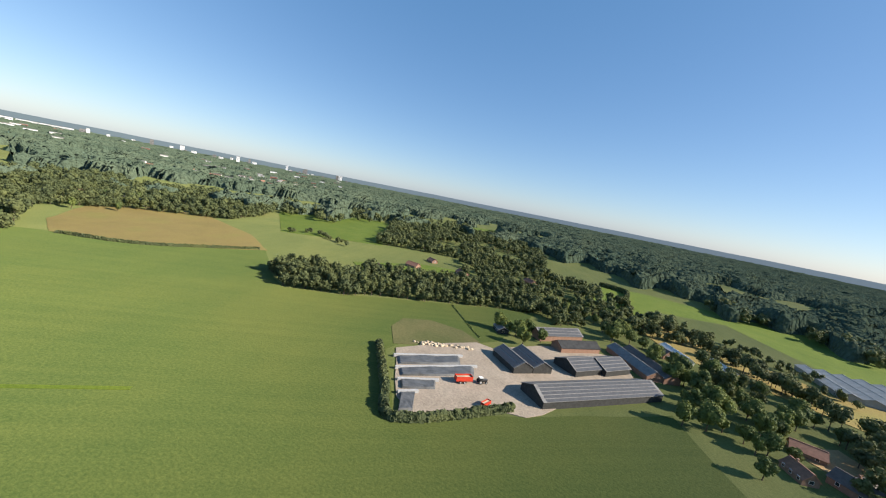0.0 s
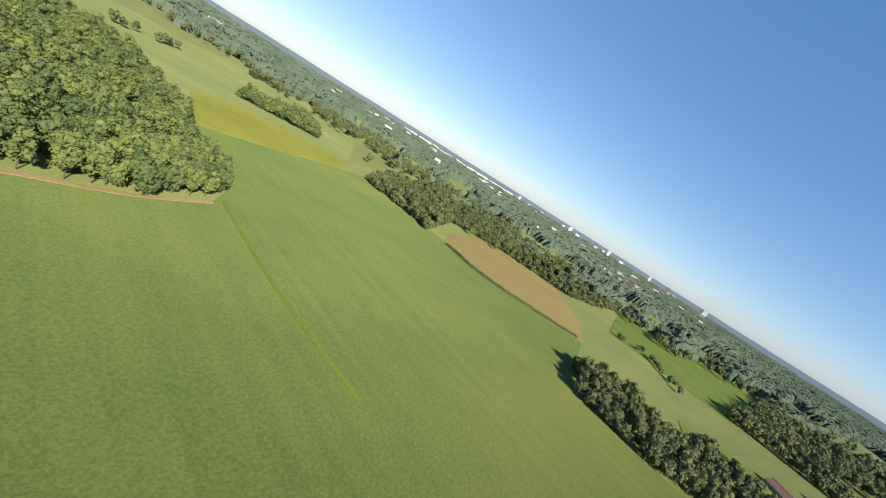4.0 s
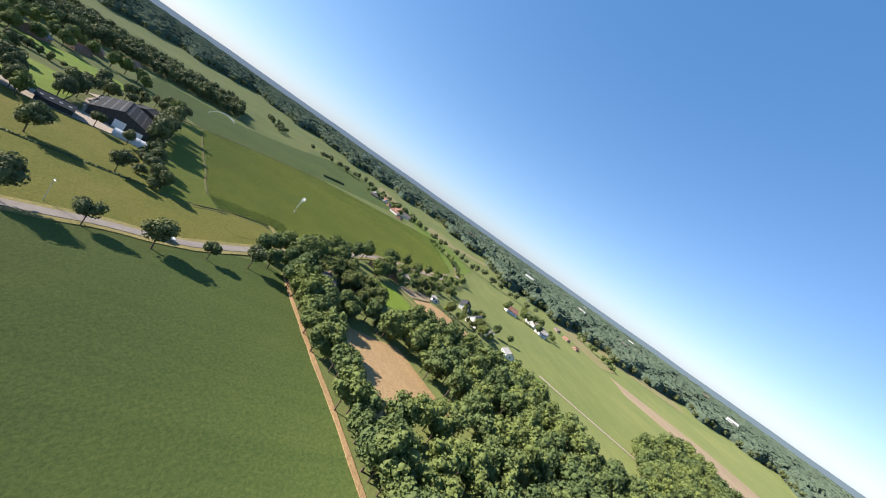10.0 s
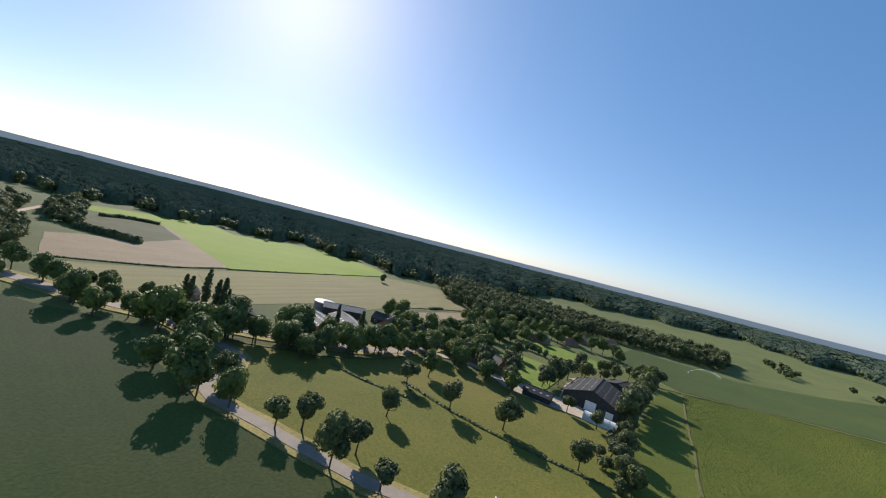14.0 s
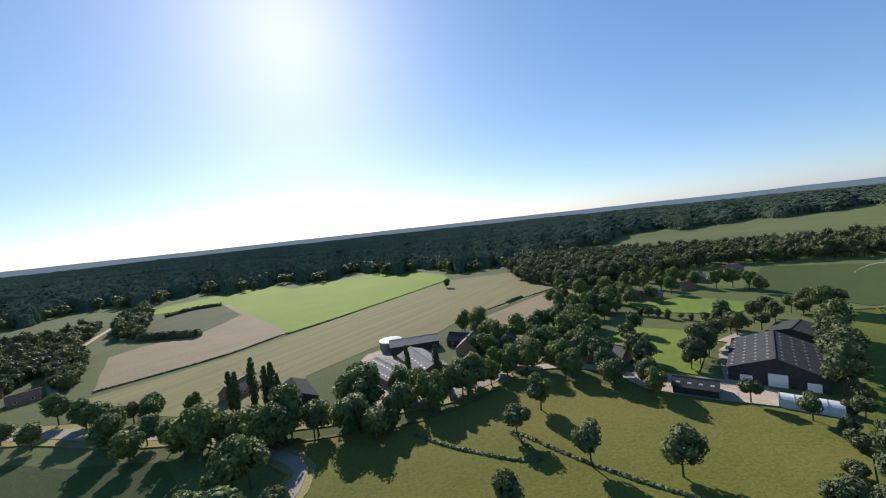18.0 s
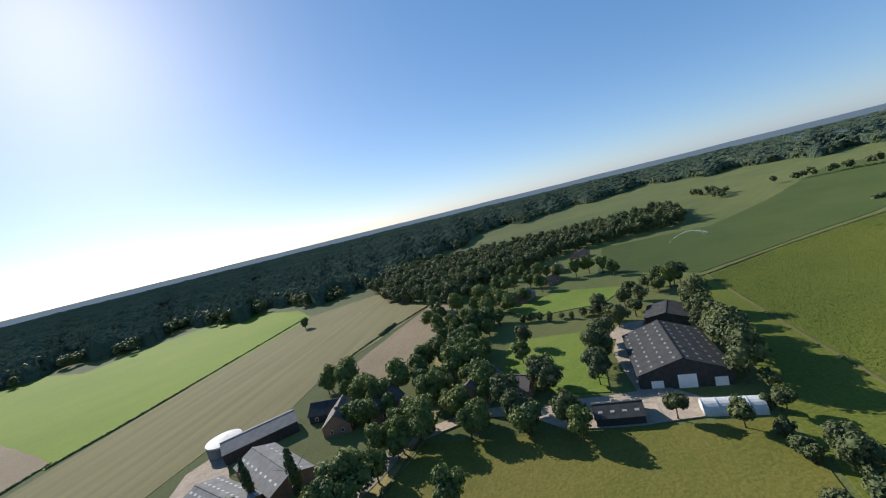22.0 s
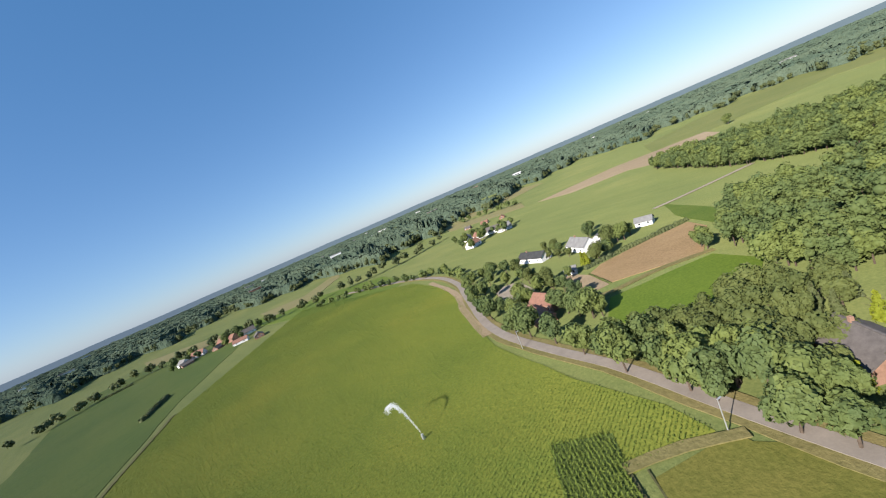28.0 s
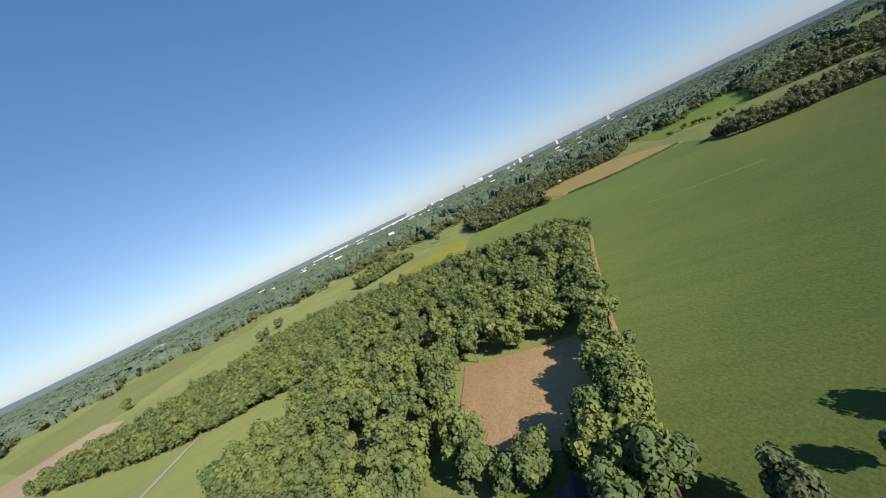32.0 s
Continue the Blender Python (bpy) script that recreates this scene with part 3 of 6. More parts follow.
FIELDS = [
    ("field", [(-327.6, 360.2), (-321.6, 363.2), (-294.1, 348.2), (-272.6, 335.4), (-250.3, 322.1), (-199.4, 289.3), (-187.9, 281.1), (-172.4, 271.4), (-149.9, 262.8), (-125.8, 272.6), (-108.5, 306.7), (-77.2, 327.1), (-52.3, 314.5), (31.5, 279), (61.3, 262), (46, 244.3), (3.1, 178.3), (-0.4, 175.5), (-29.1, 132.5), (-41.1, 100.4), (-46.3, 65.6), (-100.5, 91.3), (-131.4, 102.1), (-152.6, 80.3), (-167.5, 52.9), (-195.5, 11.6), (-207.8, -6.2), (-227.4, -27.6), (-239.6, 47.2), (-236.1, 56), (-217.4, 90), (-218.4, 104.8), (-252, 134.1), (-276.3, 104), (-283.7, 92.5), (-317.1, 44.6), (-329.2, 65.3), (-343, 85.8), (-394.2, 88.1), (-397, 113.6), (-399.8, 137.4), (-398, 159.1), (-399.2, 174.2), (-398.8, 186.7), (-364.9, 234.3), (-357.6, 253.8), (-350.7, 270.3), (-347.3, 281.4), (-344.7, 291.9), (-339.8, 294.6), (-336.9, 310.1), (-332.9, 327.3), (-331, 342.2)], 0.10, M_CROP, "broad green beet field with faint drill lines"),
    ("field", [(-71.8, 329.5), (-9.3, 382.3), (34.7, 379.2), (52.2, 337.9), (82.6, 287.3), (33.5, 279.9), (-51.2, 315.4)], 0.22, M_YELLOW, "yellow-green strip of flowering ley"),
    ("field", [(-0.4, 175.5), (-29.1, 132.5), (-41.1, 100.4), (-46.3, 65.6), (11.6, 49), (115.7, 49.5), (115.2, 96.9), (120.1, 136.6), (43, 171.5)], 0.2, M_HEATH, "dry fallow meadow turned orange-brown"),
    ("field", BARE, 0.2, M_SOIL2, "bare sandy patch between birches"),
    ("field", CLEARING, 0.2, M_SOIL, "bare brown ploughed clearing inside the wood"),
    ("field", [(-297, 469.8), (-300.8, 453.3), (-273.7, 437.1), (-247.8, 453.7), (-241.7, 466.9), (-260.2, 470.7), (-286.9, 474.3)], 0.2, M_SOIL, "narrow bare brown vegetable plot"),
    ("field", [(-310, 443.6), (-274.7, 433.6), (-276.5, 416.3), (-286.9, 410.9), (-301.3, 413.1), (-310.3, 418.1), (-321.4, 422.8), (-320.7, 434.1)], 0.22, M_BRIGHT, "small bright green paddock beside a bare plot"),
    ("field", [(-298.8, 486.4), (-297, 469.8), (-301.9, 453), (-313.4, 454.3), (-313.2, 462.2)], 0.2, M_SOIL2, "small bare plot behind the cottages"),
    ("field", [(-210.1, 507.3), (-229, 457.2), (-245.9, 448.4), (-238.5, 468.7), (-232, 482)], 0.2, M_LAWN, "mown strip of meadow beside a gravel path"),
    ("field", [(-449.2, 103.9), (-500.4, 52.7), (-519, 56.6), (-533.7, 68.3), (-659.4, -2.1), (-652.1, 16.9), (-528.3, 149.2), (-491, 134.1)], 0.2, M_SOIL2, "dry pinkish-brown harvested field"),
    ("field", [(-444, 108.8), (-485.9, 138.4), (-521.6, 154.1), (-685.6, 230.4), (-705.3, 294.4), (-604.2, 326), (-526.5, 255.7), (-500.1, 244.8), (-489.5, 218.9), (-456, 198.9), (-430.6, 203.8), (-423.1, 186.3), (-429.4, 126.2)], 0.12, M_STUBBLE, "tan stubble field with long wheel lines"),
    ("field", [(-522, 264.3), (-602.5, 323.7), (-586, 338.7), (-566.4, 331.6), (-510.2, 296.2), (-488.3, 288.9)], 0.24, M_SOIL2, "small bare tan field by the road"),
    ("field", [(-628.7, -59.4), (-674.6, -78.6), (-782.3, -26.9), (-726.8, 42), (-784.3, 84.2), (-827.2, 137.3), (-739.5, 217.6), (-683, 235.5), (-522.6, 151), (-652.4, 13)], 0.16, M_BRIGHT, "bright light-green grass field before the forest"),
    ("field", [(-332.1, 366.4), (-344.6, 383.2), (-362.6, 364.6), (-366.5, 343.5), (-383, 343), (-396, 353), (-409, 359), (-412, 352.3), (-419.5, 339.2), (-427, 326.1), (-436.3, 307.3), (-446.8, 288.2), (-426.4, 265.8), (-415.5, 250.3), (-407.6, 220.5), (-382, 227.7), (-377.6, 230.6), (-365.1, 250.1), (-358.2, 267.7), (-354, 279.9), (-350.8, 291.2), (-345.7, 295.1), (-343.2, 311.5), (-338.3, 329.2), (-336.6, 344.9), (-333.5, 365.6)], 0.2, M_PASTURE, "yellowish mown pasture dotted with young trees"),
    ("field", [(-495.3, 335.8), (-478.3, 364.4), (-438, 340.3), (-445.9, 330), (-464.2, 317.1)], 0.26, M_LAWN, "smooth green paddock beside a large barn"),
    ("field", [(-538.1, 350.3), (-541.4, 388.4), (-515.1, 409.8), (-502.6, 386.6), (-516.1, 355)], 0.26, M_LAWN, "bright paddock between tree rows"),
    ("field", [(-357.6, 385.8), (-341.6, 382.5), (-341.7, 374.3), (-344.4, 359.4), (-350.6, 358.3), (-363.9, 370.6)], 0.26, M_PASTURE, "mown grass corner beside the road"),
    ("field", [(-494.7, 438.4), (-499.4, 495.4), (-498.8, 586.4), (-478.8, 645.9), (-433.9, 776.5), (-338, 627), (-332, 570.2), (-336.1, 528.7), (-350.6, 456.5), (-347.1, 417.5), (-343.2, 395), (-342.8, 385.6), (-358.2, 388.8), (-360, 386.7), (-364.2, 372.5), (-379.2, 370.2), (-391.9, 377.6), (-410, 389.3), (-442.2, 408.2)], 0.16, M_CORN, "large maize field turning yellow in patches"),
    ("field", [(-498.1, 429.9), (-465.6, 403.4), (-431.6, 381.1), (-418, 369.8), (-409.4, 361.6), (-397.6, 355.8), (-389.8, 350.1), (-383.4, 344.3), (-371, 343.5), (-366.8, 350), (-364, 371.5), (-379.2, 372.5), (-391.9, 380), (-410, 392), (-442, 411), (-495, 441)], 0.14, M_CORN, "green maize between the furrow and the barn trees"),
    ("field", [(-365.3, 404.3), (-355, 398), (-359.5, 387.8), (-367, 366.8), (-378.7, 370.1)], 0.24, M_CROP, "dark green ground between open maize rows"),
    ("field", [(-501.5, 442.5), (-555.3, 422.4), (-620.7, 475.3), (-586.5, 547.5), (-617.5, 648), (-710.6, 879.5), (-576.9, 953.6), (-483, 818), (-507.4, 622.4)], 0.18, M_CROP, "dull green crop field beyond a ditch"),
    ("field", [(-431.5, 725.7), (-348.3, 645.4), (-335.8, 658.6), (-345.3, 742.6), (-433.3, 848.3), (-563.7, 929.8)], 0.2, M_LAWN, "green field curving along a country lane"),
    ("field", [(-138.5, 742.9), (-29.8, 731.9), (53.1, 668.8), (14.8, 624.7), (-77.5, 621.9), (-74, 661.9), (-126.9, 692.8)], 0.22, M_SOIL2, "tan strip field beyond the wood"),
    ("field", [(108.2, 806.3), (338.6, 827.1), (466.1, 742.4), (321.4, 570.3), (211.9, 578.2), (214.4, 627.6), (62.5, 660.3), (-33.2, 659.6)], 0.2, M_PALE, "long light-green strip field"),
    ("field", [(-187.2, 985.1), (-166.6, 881.5), (-119.2, 818.9), (-149.7, 755.7), (-181.9, 801.7), (-216.1, 863.6)], 0.24, M_STUBBLE, "pale dry field beyond the lane"),
    ("field", [(-504.4, 943.2), (-437.9, 911.5), (-382.6, 1054.7), (-382.2, 956.1), (-427.1, 826.1), (-478.5, 846)], 0.24, M_STUBBLE, "pale dry field before a tree belt"),
    ("field", [(-691.4, 1018.5), (-613.7, 961.4), (-553.2, 911.8), (-529.6, 838.3), (-574.5, 862.5), (-638.7, 909.4)], 0.24, M_STUBBLE, "pale dry field beside a red-roofed farm"),
    ("field", [(-179.8, 1017.1), (-74.4, 1074.2), (29.4, 1042.7), (15.8, 951.5), (-100.6, 912.5), (-172.8, 938.4)], 0.24, M_STUBBLE, "pale dry strip beyond the meadow"),
    ("field", [(330.3, 355.4), (505.2, 339.8), (323.8, 277.4), (130.3, 267.8), (82, 288)], 0.2, M_PALE, "pale green field beyond the copse"),
    ("field", [(543.4, 409.4), (851.8, 346), (643.9, 281.9), (374.9, 366.7)], 0.22, M_YELLOW, "pale yellow field between tree belts"),
    ("field", [(551.6, 257.7), (844.3, 200.5), (595.6, 102.9), (427.6, 198.3)], 0.22, M_PALE, "pale green field between tree belts"),
    ("field", [(-551.2, 23.8), (-592.3, -11.6), (-656.7, -28.3), (-661, 0.4), (-597.2, 68.2), (-567.5, 74.2), (-547.8, 76.1), (-537.6, 77.2)], 0.26, M_WORN, "rough grey waste ground round a mound"),
    ("field", [(35.4, 8.1), (183.1, -72.1), (294.8, -283.5), (132.8, -254.6), (-20.6, -77.8)], 0.2, M_LAWN, "green field framed by tree rows"),
    ("field", [(256.5, -598.7), (108.9, -916.6), (-91.7, -768.9), (-75.3, -391)], 0.2, M_LAWN, "distant bright green field"),
    ("field", [(-269.2, -99.9), (-458, -125.9), (-415.6, -22.7), (-341.3, -44.6)], 0.2, M_HEATH, "dry straw-coloured strip of grass"),
    ("field", [(-227, -139.3), (-260.6, -121.1), (-245.9, -236.1), (-223.6, -200.9)], 0.26, M_LAWN, "small green paddock behind a clipped hedge"),
    ("field", [(-272.4, -94.6), (-307.9, -49.4), (-368.2, -39.6), (-382.5, -72.8), (-331.8, -102.6), (-300.8, -130.5)], 0.24, M_HEATH, "strip of dry straw-coloured grass"),
    ("field", [(-272.7, -106.1), (-326.5, -106.9), (-386.6, -79), (-408, -111), (-331.9, -220.3), (-274.5, -173.1)], 0.22, M_GROUND, "dull green field behind a tree row"),
    ("field", [(-352.4, 29.4), (-369.7, 7.7), (-378.9, 20.5), (-361.6, 36.1)], 0.26, M_SOIL, "small bare brown plot beside red-roofed houses"),
    ("field", [(-201.2, 83.9), (-196, 70), (-204.1, 57.6), (-221.9, 52.5), (-235.9, 57), (-220.1, 91.8), (-216.8, 97.9)], 0.24, M_WORN, "worn brownish crop at the end of the farmyard"),
    ("lawn", LAWNS, 0.24, M_LAWN, "long green lawn behind the tree belt"),
    ("field", [(-208.8, -236.7), (-252.9, -275.5), (-505, -322.2), (-464.3, -141.4), (-260.4, -133.5)], 0.18, M_LAWN, "green paddock beyond the farm"),
]
for name, poly, z, mat, label in FIELDS:
    sheet(name, poly, z, mat, label, wobble=0.6)

# ---------------------------------------------------------------- roads
LANE = [(-413.2, 184.4), (-406.4, 204.4), (-394.9, 229.1), (-372, 231.4), (-362.5, 251.4), (-355, 268.8), (-350.7, 280.6), (-348.3, 291.5), (-343, 294.9), (-340.3, 310.8), (-335.2, 328.1), (-333.9, 343.6), (-336.8, 383.2), (-337.2, 399.3), (-338.3, 414.7), (-341.6, 433), (-344.6, 459), (-342.4, 483.5), (-332.7, 524.7), (-324.3, 562.8), (-325.2, 609.4), (-344.1, 665.1), (-389.5, 744.8)]
ribbon("road", LANE, 3.3, 0.42, M_ROAD, "narrow worn asphalt country lane", "road", rough_edge=0.15)
ribbon("verge", LANE, 6.6, 0.32, M_VERGE, "dry grass verge along the lane", "verge", rough_edge=0.8)
MAIN = [(-422, 44.4), (-414.6, 101.1), (-416.1, 129.9), (-413.1, 153.2), (-413.3, 180.5), (-417.2, 203.3), (-421.2, 224.7), (-426.4, 242.8), (-432.7, 260.7), (-444.1, 276.5), (-464.1, 290.4), (-488.9, 304.8), (-529.1, 323.9), (-584.1, 359.4)]
ribbon("road", MAIN, 5.6, 0.44, M_ROAD, "grey asphalt village road under trees", "road", rough_edge=0.15)
ribbon("verge", MAIN, 12.0, 0.33, M_VERGE, "dry grass verge of the village road", "verge", rough_edge=0.8)
ribbon("track", [(-450.6, 282.8), (-451.3, 306), (-442.3, 317.3), (-432.3, 330.4), (-424.8, 344)], 4.60, 0.43, M_SAND, "pale gravel drive to the barn", "track")
ribbon("ditch", [(-497.9, 425.3), (-497.5, 441.5), (-500.5, 497.5), (-500.3, 590.7)], 1.6, 0.4, M_DARKSOIL, "dark narrow drainage ditch between fields", "ditch", rough_edge=0.5)
ribbon("ditch", [(-495.9, 440.1), (-441.5, 406.6), (-409.8, 388.3), (-391.9, 376.8), (-379.3, 369.6)], 0.7, 0.4, M_DARKSOIL, "dark narrow furrow through the maize", "ditch", rough_edge=0.2)
ribbon("track", [(-217.9, 506.1), (-207.4, 503), (-184.1, 498.4), (-153.2, 493.1)], 2.4, 0.4, M_SAND, "pale gravel path along a meadow", "track")

ribbon("path", [(-270.9, 435.2), (-286, 442.6), (-303.7, 446.3), (-311.6, 449)], 2.2, 0.32, M_VERGE, "pale mown grass path beside the plot", "path", rough_edge=0.4)
ribbon("headland", [(-331.7, 598.5), (-332.6, 546.6), (-342.7, 502.8), (-348.4, 467)], 2.66, 0.36, M_SOIL2, "bare brown headland beside the lane", "headland", rough_edge=0.8)
ribbon("headland", [(-319.9, 363.6), (-294.3, 347.8), (-272.8, 335), (-250.5, 321.7), (-199.6, 288.9), (-188.1, 280.7), (-172.6, 271), (-150.1, 262.4)], 1.2, 0.3, M_SOIL, "bare brown headland along the wood", "headland", rough_edge=0.35)
ribbon("track", [(-144.2, 262.5), (-169.6, 232.8), (-184.4, 214), (-196.3, 196.3), (-204, 185)], 1.2, 0.26, M_BRIGHT, "faint pale wheel track across the crop", "track", rough_edge=0.3)

# ---------------------------------------------------------------- far land


EDGE = [(-90, 437), (-80, 502), (-70, 832), (-60, 926), (-50, 1175), (-40, 1059), (-30, 979), (-20, 1025), (-10, 852), (0, 609), (10, 689), (20, 758), (30, 978), (40, 845), (50, 911), (60, 797), (70, 712), (80, 660), (90, 617), (100, 574), (110, 561), (120, 566), (130, 626), (140, 746), (150, 816), (160, 760), (170, 673), (180, 587), (190, 540), (200, 568), (210, 601), (220, 592), (230, 572), (240, 545), (250, 546), (260, 484), (270, 437)]


def canopy_ring():
    """Endless woodland out to the horizon, one rough sheet of tree tops."""
    rng = np.random.default_rng(5)
    cx, cy = -311.0, 275.0
    ea, er = np.array([p[0] for p in EDGE]), np.array([p[1] for p in EDGE])
    na, nr = 900, 210
    ang = np.linspace(-90, 270, na, endpoint=False)
    inner = np.interp(ang, ea, er)
    inner = inner * (1 + 0.05 * np.sin(ang * 0.61) + 0.04 * np.sin(ang * 1.37))
    s = np.linspace(0, 1, nr)
    r = inner[:, None] * (4600 / inner[:, None]) ** s[None, :]
    a = np.radians(ang)[:, None] + rng.uniform(-.002, .002, r.shape)
    r = r * (1 + rng.uniform(-.006, .006, r.shape))
    x, y = cx + r * np.sin(a), cy + r * np.cos(a)
    h = 9.5 + 3.5 * np.sin(a * 37 + r * 0.011) * np.sin(r * 0.017 + a * 11) + rng.uniform(0, 5.5, r.shape) + rng.uniform(0, 1, r.shape) ** 5 * 5
    # open farmland between the woods
    gap = np.zeros(r.shape, bool)
    for k in range(190):
        aa = rng.uniform(-90, 270)
        if aa < -48 or aa > 160:
            if rng.uniform() < (0.97 if aa < -48 or aa > 215 else 0.85):
                continue
        rr = np.interp(aa, ea, er) * (1.1 + rng.uniform(0, 1) ** 1.5 * 3)
        if rr > 3900:
            continue
        wa, wr = rng.uniform(20, 150) / rr, rng.uniform(25, 120)
        gap |= (np.abs((np.degrees(a) - aa + 180) % 360 - 180) < np.degrees(wa)) & (np.abs(r - rr) < wr * (1 + 0.3 * np.sin(a * 60)))
    h = np.where(gap, -3.0, h)
    h[:, 0] = -1
    v = np.stack([x, y, h], -1).reshape(-1, 3)
    i, j = np.meshgrid(np.arange(na), np.arange(nr - 1), indexing="ij")
    p = i * nr + j
    q = ((i + 1) % na) * nr + j
    f = np.stack([p, q, q + 1, p + 1], -1).reshape(-1, 4)
    tri = np.concatenate([f[:, [0, 1, 2]], f[:, [0, 2, 3]]])
    ob = from_arrays("woodland", v, tri, M_HAZED_CANOPY)
    tagged(ob, "dark green woodland stretching to the horizon, tinted with haze blue", "forest", kind="stuff")


canopy_ring()


def forest_edge(a0, a1, label, seed, out=0.985, deep=7):
    """Tree by tree along the near edge of the far woodland."""
    rng = np.random.default_rng(seed)
    vs, ts, off = [], [], 0
    step = 0.95
    for k in range(int((a1 - a0) / step)):
        az = a0 + (k + rng.uniform(0, 1)) * step
        inner = np.interp((az + 90) % 360 - 90, [e[0] for e in EDGE], [e[1] for e in EDGE]) * (1 + 0.05 * math.sin(az * 0.61) + 0.04 * math.sin(az * 1.37))
        for j in range(deep):
            if rng.uniform() < (0.12 if deep < 8 else 0.3):
                continue
            rr = inner * (out + 0.018 * j + rng.uniform(-.008, .008))
            an = radians(az + rng.uniform(-.4, .4))
            o = np.array([-311 + rr * math.sin(an), 275 + rr * math.cos(an), 0])
            H, R = rng.uniform(10, 17), rng.uniform(4.5, 7.5)
            qd, (c, rad) = crown_quads(rng, 90, R, H * 0.1, H, 1.05, "round", 7)
            v = qd.reshape(-1, 3) + o
            f = np.arange(len(v)).reshape(-1, 4)
            cv = (ICO_V[None] * rad[:, None, None] * 0.85 + (c + o)[:, None]).reshape(-1, 3)
            vs += [v, cv]
            ts += [np.concatenate([f[:, [0, 1, 2]], f[:, [0, 2, 3]]]) + off, (ICO_F[None] + (np.arange(len(c)) * len(ICO_V))[:, None, None]).reshape(-1, 3) + off + len(v)]
            off += len(v) + len(cv)
    ob = from_arrays("forest_edge", np.concatenate(vs), np.concatenate(ts), M_LEAF2)
    tagged(ob, label, "forest", kind="stuff")


forest_edge(-180, -86, "dark forest edge behind bright fields", 31, 1.0)
forest_edge(-86, 60, "uneven far row of trees before the horizon", 32)
forest_edge(60, 150, "loose woodland round the village houses", 33, 0.93, 15)

# Backdrop wall around the land, its haze put in as a faint glow.
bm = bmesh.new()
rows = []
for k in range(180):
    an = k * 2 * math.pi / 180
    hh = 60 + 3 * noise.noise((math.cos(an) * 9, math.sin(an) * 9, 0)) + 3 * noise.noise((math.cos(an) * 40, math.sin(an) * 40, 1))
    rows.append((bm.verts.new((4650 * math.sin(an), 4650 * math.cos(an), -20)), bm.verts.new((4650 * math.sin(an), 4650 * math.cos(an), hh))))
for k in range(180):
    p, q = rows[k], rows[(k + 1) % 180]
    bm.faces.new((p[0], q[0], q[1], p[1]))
tagged(part("backdrop", bm, M_HAZE, None), "horizon woodland wall with painted blue-grey haze glow", "backdrop", kind="structure")

# ---------------------------------------------------------------- woods
wood("wood", WOOD, "dense broadleaf wood around a ploughed clearing", 8.0, (11.0, 17.0), (4.4, 6.4), 620, 0.5, M_LEAF, (CLEARING, YARDS, BARE), 2, None, 0.06)
wood("wood", [(-720.3, 290.2), (-640.2, 300.3), (-587.8, 333.7), (-609.6, 364), (-622.8, 400.2), (-640.1, 454.9), (-621, 561.2), (-709.4, 631.6), (-727.3, 499.8), (-770.8, 405.6), (-778.2, 324.4)], "dark wood at the end of the fields", 9.0, (12, 18), (4.5, 7), 320, 0.7, M_LEAF2, (), 4, None, 0.1)
wood("wood", [(71.2, 399.7), (108.3, 330.4), (189.1, 380.6), (94.1, 408.8)], "small oblong copse in open fields", 8.0, (11, 16), (4.5, 6.5), 200, 0.9, M_LEAF, (), 5, None, 0.08)
wood("wood", [(42.9, 255.7), (21.8, 213.3), (0.7, 191.1), (99.3, 171.9), (109.8, 109.8), (84.4, 35.9), (138.2, -33), (243.7, -53.8), (320, 110), (250, 205), (120, 252), (66, 259)], "belt of trees round scattered village houses", 10, (8, 16), (4.5, 7), 220, 0.8, M_LEAF2, (), 6)
wood("wood", [(-120.1, 103.8), (-134.5, 91.4), (-165.7, 34), (-215.2, -49), (-245, -16.6), (-270.2, -61.7), (-330.7, -89.5), (-317.6, -39.9), (-334.8, 2.4), (-373, 58.9), (-388.7, -23.4), (-286.6, -129.7), (-225.9, -183.7), (-161.5, -191.3), (-91.6, -126.9), (-125.6, -74.4), (-140.7, -47.8), (-127.1, 4), (-110.2, 22.8), (-95, 88.1)], "uneven belt of trees sheltering farm gardens", 8.5, (7, 15), (3.2, 6), 300, 0.55, M_LEAF2, ([(-177.2, 15), (-194.1, -37.1), (-159.5, -68.3), (-127.1, 4)], LAWNS), 7, lambda x, y: noise.noise((x * 0.035, y * 0.035, 3.0)) > 0.08)
wood("wood", [(-12.3, -76), (-30.8, -99.7), (-163.9, -203.6), (-76.6, -393.7), (107, -559.7), (132.8, -254.6)], "broad tree belt behind the village", 10, (8, 15), (4.5, 7), 180, 0.9, M_LEAF2, (LAWNS,), 8, lambda x, y: noise.noise((x * 0.02, y * 0.02, 5.0)) > 0.12)
wood("wood", [(-100.5, 91.3), (-131.4, 102.1), (-152.6, 80.3), (-167.5, 52.9), (-195.5, 11.6), (-207.8, -6.2), (-227.4, -27.6), (-199.3, -92.9), (-166, -71.6), (-155.6, -39.8), (-140.8, 0.2), (-125.5, 42.9), (-117, 79.4)], "ragged tree belt at the edge of the beet field", 7.5, (8, 14), (3.2, 5), 420, 0.5, M_LEAF2, (), 17, None, 0.1)
wood("wood", [(-440.9, 62.4), (-498.5, 23.6), (-586, -50.1), (-532.4, -80.3), (-460.1, -25.7), (-394.9, 53.4), (-406.9, 94.7)], "trees and gardens beside a farm track", 9.0, (7, 13), (3.5, 6), 220, 0.6, M_LEAF2, (), 9)


